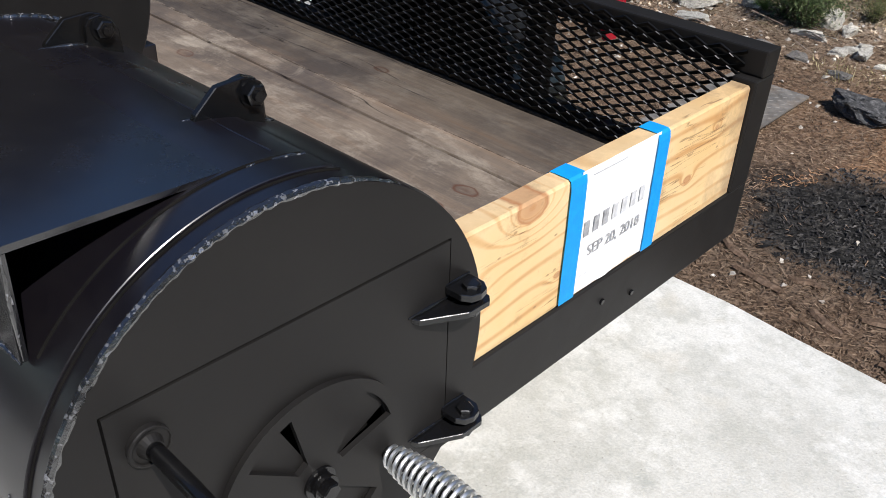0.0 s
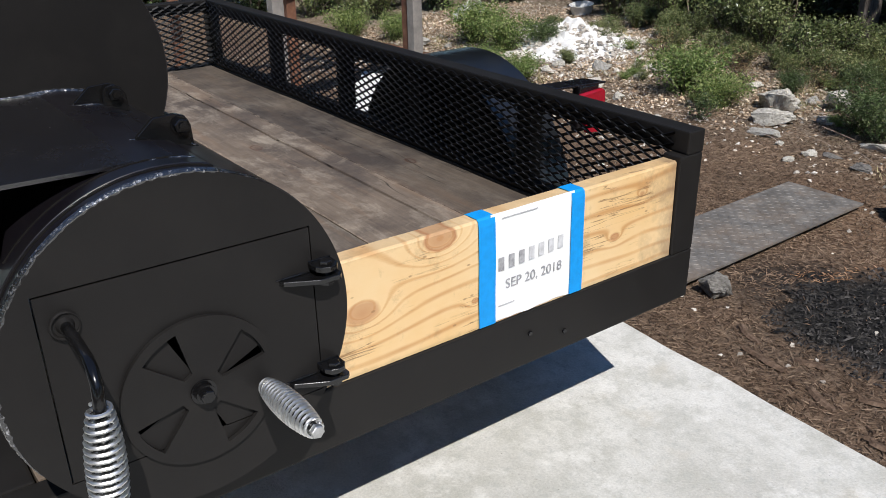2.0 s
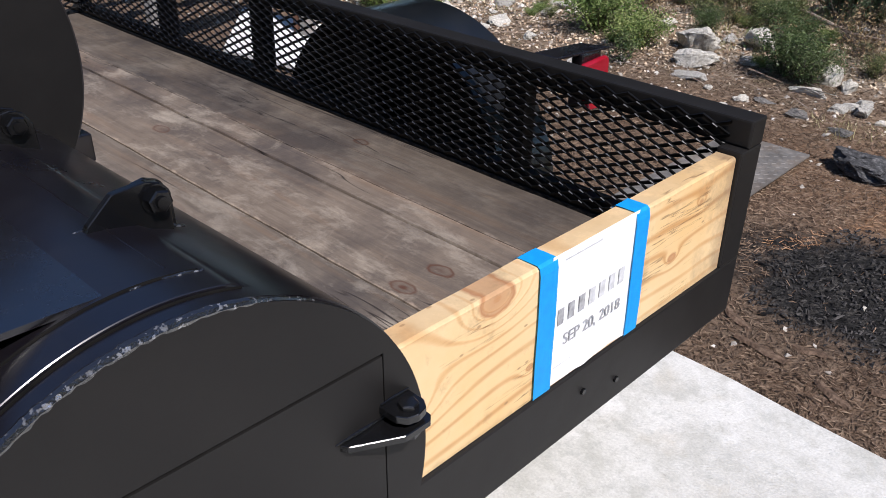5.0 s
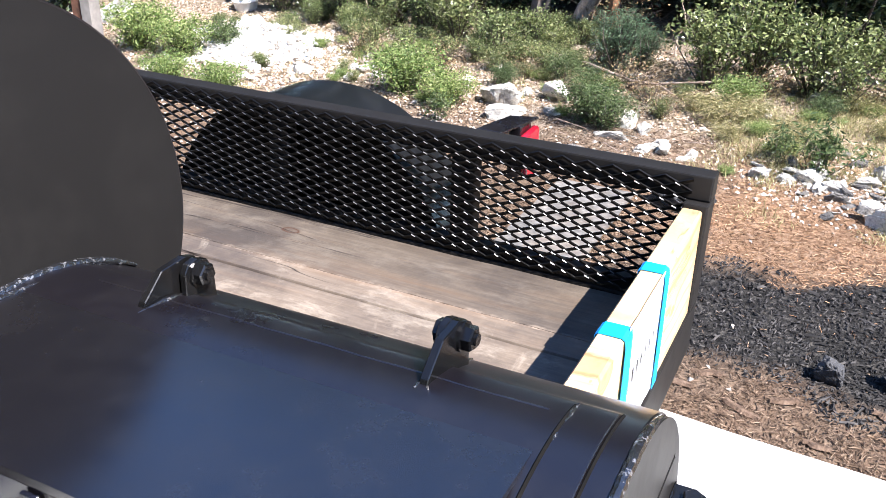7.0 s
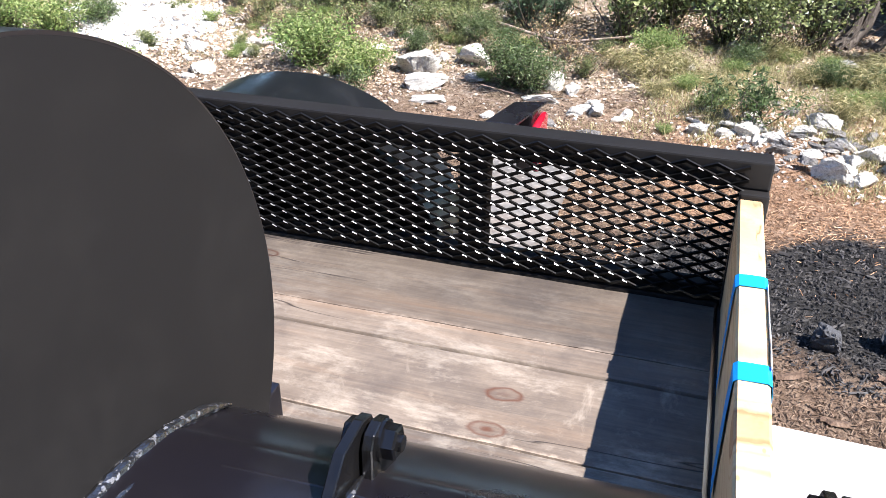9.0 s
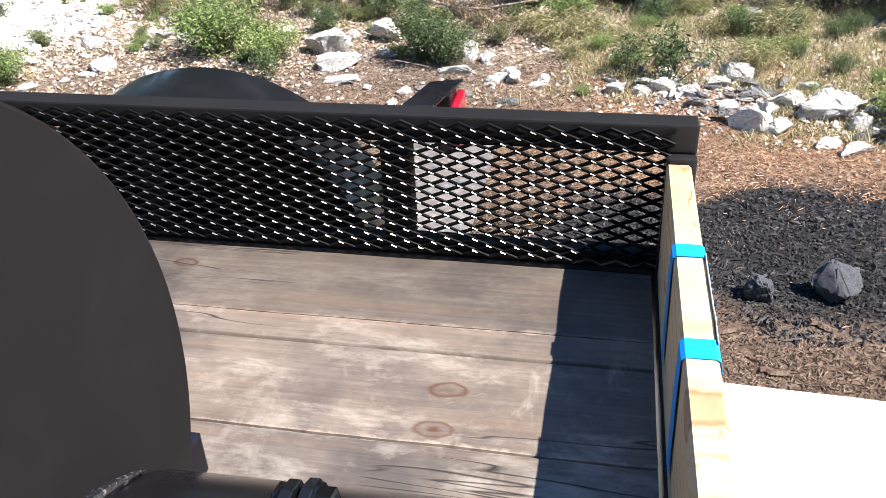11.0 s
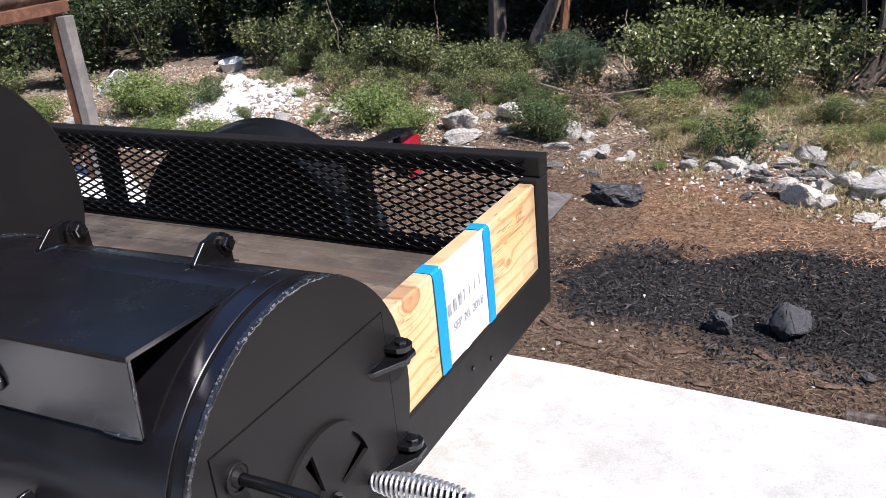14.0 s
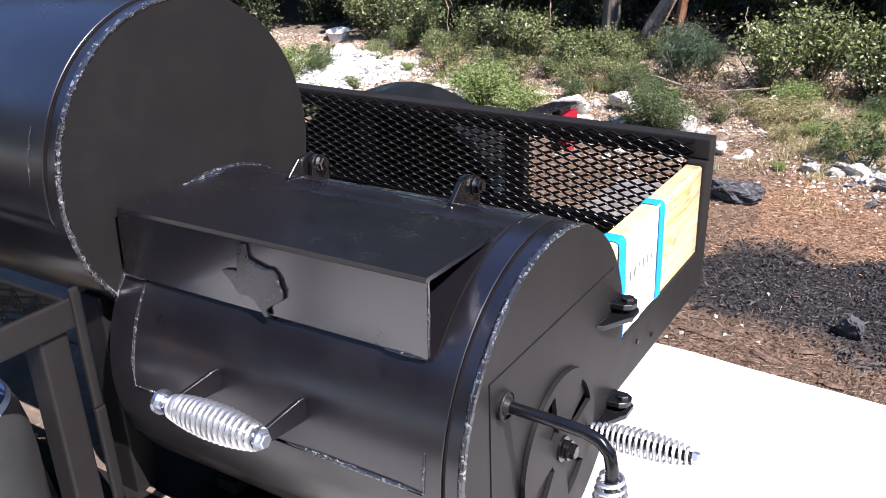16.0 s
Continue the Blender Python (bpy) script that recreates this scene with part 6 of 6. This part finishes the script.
scatter("twigs", DEADWOOD, [(-0.5, -0.5, 0), (-0.5, 0.5, 0), (-0.5, 0, 1), (0.1, -0.3, 2.0), (0.1, 0.6, 2.0), (0.1, 0.2, 3.0), (0.5, 0, 1.0), (0.5, 0.2, 1.0), (0.5, 0.1, 1.3)], [(0, 1, 4, 3), (1, 2, 5, 4), (2, 0, 3, 5), (3, 4, 7, 6), (4, 5, 8, 7), (5, 3, 6, 8)], twigs, "bare dry twigs strewn over the ground", "twigs")
rack = thing("pipe_rack", (-4.1, 2.7, 0.0), "rusty angle-iron rack holding old steel pipes", "rack")
for name, mat, lo, hi in (("post", RUST, (-4.22, 3.23, -0.1), (-4.16, 3.29, 0.985)), ("post", MILL, (-4.145, 3.22, -0.1), (-4.075, 3.29, 0.95)), ("post", MILL, (-4.0, 2.19, -0.1), (-3.93, 2.26, 0.93)), ("post", RUST, (-4.28, 2.42, -0.1), (-4.22, 2.48, 0.93)),
                      ("post", RUST, (-4.285, 3.27, 0.93), (-4.225, 3.33, 1.29)), ("cross_beam", RUST, (-5.6, 3.20, 0.92), (-4.225, 3.26, 0.985)), ("cross_beam", MILL, (-5.6, 2.19, 0.9), (-4.005, 2.25, 0.96)), ("post", RUST, (-5.6, 2.19, -0.1), (-5.54, 2.25, 0.895))):
    steel_box(name, lo, hi, rack, mat, 0.004)
bm = bmesh.new()
prism(bm, [(-3.975, 2.17), (-3.915, 2.17), (-4.16, 3.35), (-4.22, 3.35)], "z", 0.965, 1.03, 0.003)
part("rail", bm, RUST, rack, "rusty top rail")


def pipe(a, b, r_out):
    a, b = Vector(a), Vector(b)
    d = (b - a).normalized()
    u = d.orthogonal().normalized()
    v = d.cross(u)
    bm = bmesh.new()
    prof = [(0.0, r_out), (1.0, r_out), (1.0, r_out - 0.006), (0.0, r_out - 0.006)]
    seg = 32
    rings = [[bm.verts.new(a.lerp(b, t) + (u * math.cos(2 * math.pi * k / seg) + v * math.sin(2 * math.pi * k / seg)) * rr) for k in range(seg)] for t, rr in prof]
    for i in range(4):
        p, q = rings[i], rings[(i + 1) % 4]
        for k in range(seg):
            bm.faces.new((p[k], p[(k + 1) % seg], q[(k + 1) % seg], q[k]))
    solo("steel_pipe", bm, RUST_PIPE, a, "brown rusted steel pipe lying on the rack", "pipe", "rack pipes", smooth=True)


pipe((-3.97, 2.13, 1.09), (-4.27, 3.42, 1.09), 0.06)
pipe((-4.55, 1.9, 1.045), (-4.75, 3.5, 1.045), 0.06)
pipe((-5.0, 1.9, 1.04), (-5.1, 3.6, 1.04), 0.055)

bm = bmesh.new()
prism(bm, [(-4.2, 2.72), (-3.3, 2.84), (-4.15, 3.48), (-5.0, 3.4)], "z", -0.045, -0.02, 0.004)
solo("white_sheet", bm, WHITE_PLASTIC, (-4.1, 3.1, -0.045), "chalky white board lying flat on the ground", "board")
for k, (a, b, mat, lab) in enumerate(((( -4.6, 2.2, 0.0), (-3.0, 2.35, 0.0), SATIN, "black steel beam lying on the ground"), ((-6.0, 3.72, 0.02), (-4.75, 3.7, 0.02), RUST, "rusty steel beam lying on the ground"), ((-5.9, 3.84, 0.02), (-4.8, 3.85, 0.02), RUST, "rusty steel beam lying on the ground"))):
    a, b = Vector(a), Vector(b)
    ang = math.degrees(math.atan2(b.y - a.y, b.x - a.x))
    bm = bmesh.new()
    half = (b - a).length / 2
    box(bm, (-half, -0.045, -0.045), (half, 0.045, -0.037), 0.001)
    box(bm, (-half, -0.045, 0.037), (half, 0.045, 0.045), 0.001)
    box(bm, (-half, -0.005, -0.0365), (half, 0.005, 0.0365))
    for v in bm.verts:
        v.co = Matrix.Translation((a + b) / 2) @ pose(0, 0, 0, 0, 0, ang) @ v.co
    solo("steel_beam", bm, mat, (a + b) / 2, lab, "beam", "scrap beams")

# ash heap and a bucket
bm = bmesh.new()
n, seg = 16, 40
rings = []
for i in range(n):
    f = i / (n - 1)
    ring = []
    for k in range(seg):
        a = 2 * math.pi * k / seg
        rr = 0.02 + f * (0.62 + 0.22 * noise.noise((math.cos(a) * 1.2, math.sin(a) * 1.2, 3)))
        x, y = -4.45 + rr * math.cos(a) * 1.15, 4.98 + rr * math.sin(a) * 0.8
        h = 0.15 * (1 - f) ** 1.1 + 0.09 * noise.noise((x * 7, y * 7, 1)) * (1 - f) + 0.06 * noise.noise((x * 17, y * 17, 1)) * (1 - f)
        ring.append(bm.verts.new((x, y, ground_z(x, y) + h - 0.012 * f)))
    rings.append(ring)
for a, b in zip(rings, rings[1:]):
    for k in range(seg):
        bm.faces.new((a[k], a[(k + 1) % seg], b[(k + 1) % seg], b[k]))
bm.faces.new(rings[0])
solo("ash_heap", bm, ASH, (-4.45, 4.98, ground_z(-4.45, 4.98)), "heap of white ash and crushed limestone", "heap")
rubble = []
for _ in range(900):
    x, y = -4.3 + rnd.gauss(0, 0.5), 4.85 + rnd.gauss(0, 0.35)
    s = rnd.uniform(0.015, 0.05)
    d = math.hypot((x + 4.45) / 1.15, (y - 4.98) / 0.8) / 0.62
    rubble.append(lie(rnd, x, y, (s * 1.4, s, s), 0.5, 0.004 + 0.15 * max(0.0, 1 - d)))
scatter("ash_rubble", GRAVEL, PEBBLE, PEBBLE_F, rubble, "broken white limestone rubble spilled from the ash heap", "rubble")
bucket = thing("bucket", gz(-5.85, 5.05, 0.0), "tipped white plastic bucket in the weeds", "bucket")
m = Matrix.Translation(gz(-5.85, 5.05, 0.07)) @ pose(0, 0, 0, 66, 0, 95) @ Matrix.Scale(0.74, 4)
bm = bmesh.new()
prof = [(0.11, -0.15), (0.135, 0.15), (0.142, 0.15), (0.142, 0.165), (0.13, 0.165), (0.105, -0.14), (0.0, -0.14), (0.0, -0.15)]
seg = 32
rings = [[bm.verts.new(m @ Vector((max(r0, 0.001) * math.cos(2 * math.pi * k / seg), max(r0, 0.001) * math.sin(2 * math.pi * k / seg), z))) for k in range(seg)] for r0, z in prof]
for i in range(len(rings)):
    a, b = rings[i], rings[(i + 1) % len(rings)]
    for k in range(seg):
        bm.faces.new((a[k], a[(k + 1) % seg], b[(k + 1) % seg], b[k]))
part("pail", bm, WHITE_PLASTIC, bucket, smooth=True)
bm = bmesh.new()
tube(bm, [m @ Vector((0.14 * math.cos(a), 0.02 + 0.1 * math.sin(a), 0.13 + 0.08 * math.sin(a))) for a in [math.pi * k / 14 for k in range(15)]], 0.0025, 6)
part("handle", bm, MILL, bucket)

bm = bmesh.new()
m = Matrix.Translation(gz(-5.16, 5.82, 0.04)) @ pose(0, 0, 0, 8, 0, 20)
prof = [(0.085, -0.045), (0.108, 0.045), (0.113, 0.05), (0.101, 0.05), (0.08, -0.035), (0.001, -0.035), (0.001, -0.045)]
rings = [[bm.verts.new(m @ Vector((r0 * math.cos(2 * math.pi * k / seg), r0 * math.sin(2 * math.pi * k / seg), z))) for k in range(seg)] for r0, z in prof]
for i in range(len(rings)):
    a, b = rings[i], rings[(i + 1) % len(rings)]
    for k in range(seg):
        bm.faces.new((a[k], a[(k + 1) % seg], b[(k + 1) % seg], b[k]))
solo("white_tub", bm, WHITE_PLASTIC, gz(-5.16, 5.82, 0.0), "small dirty white tub behind the ash heap", "tub", smooth=True)
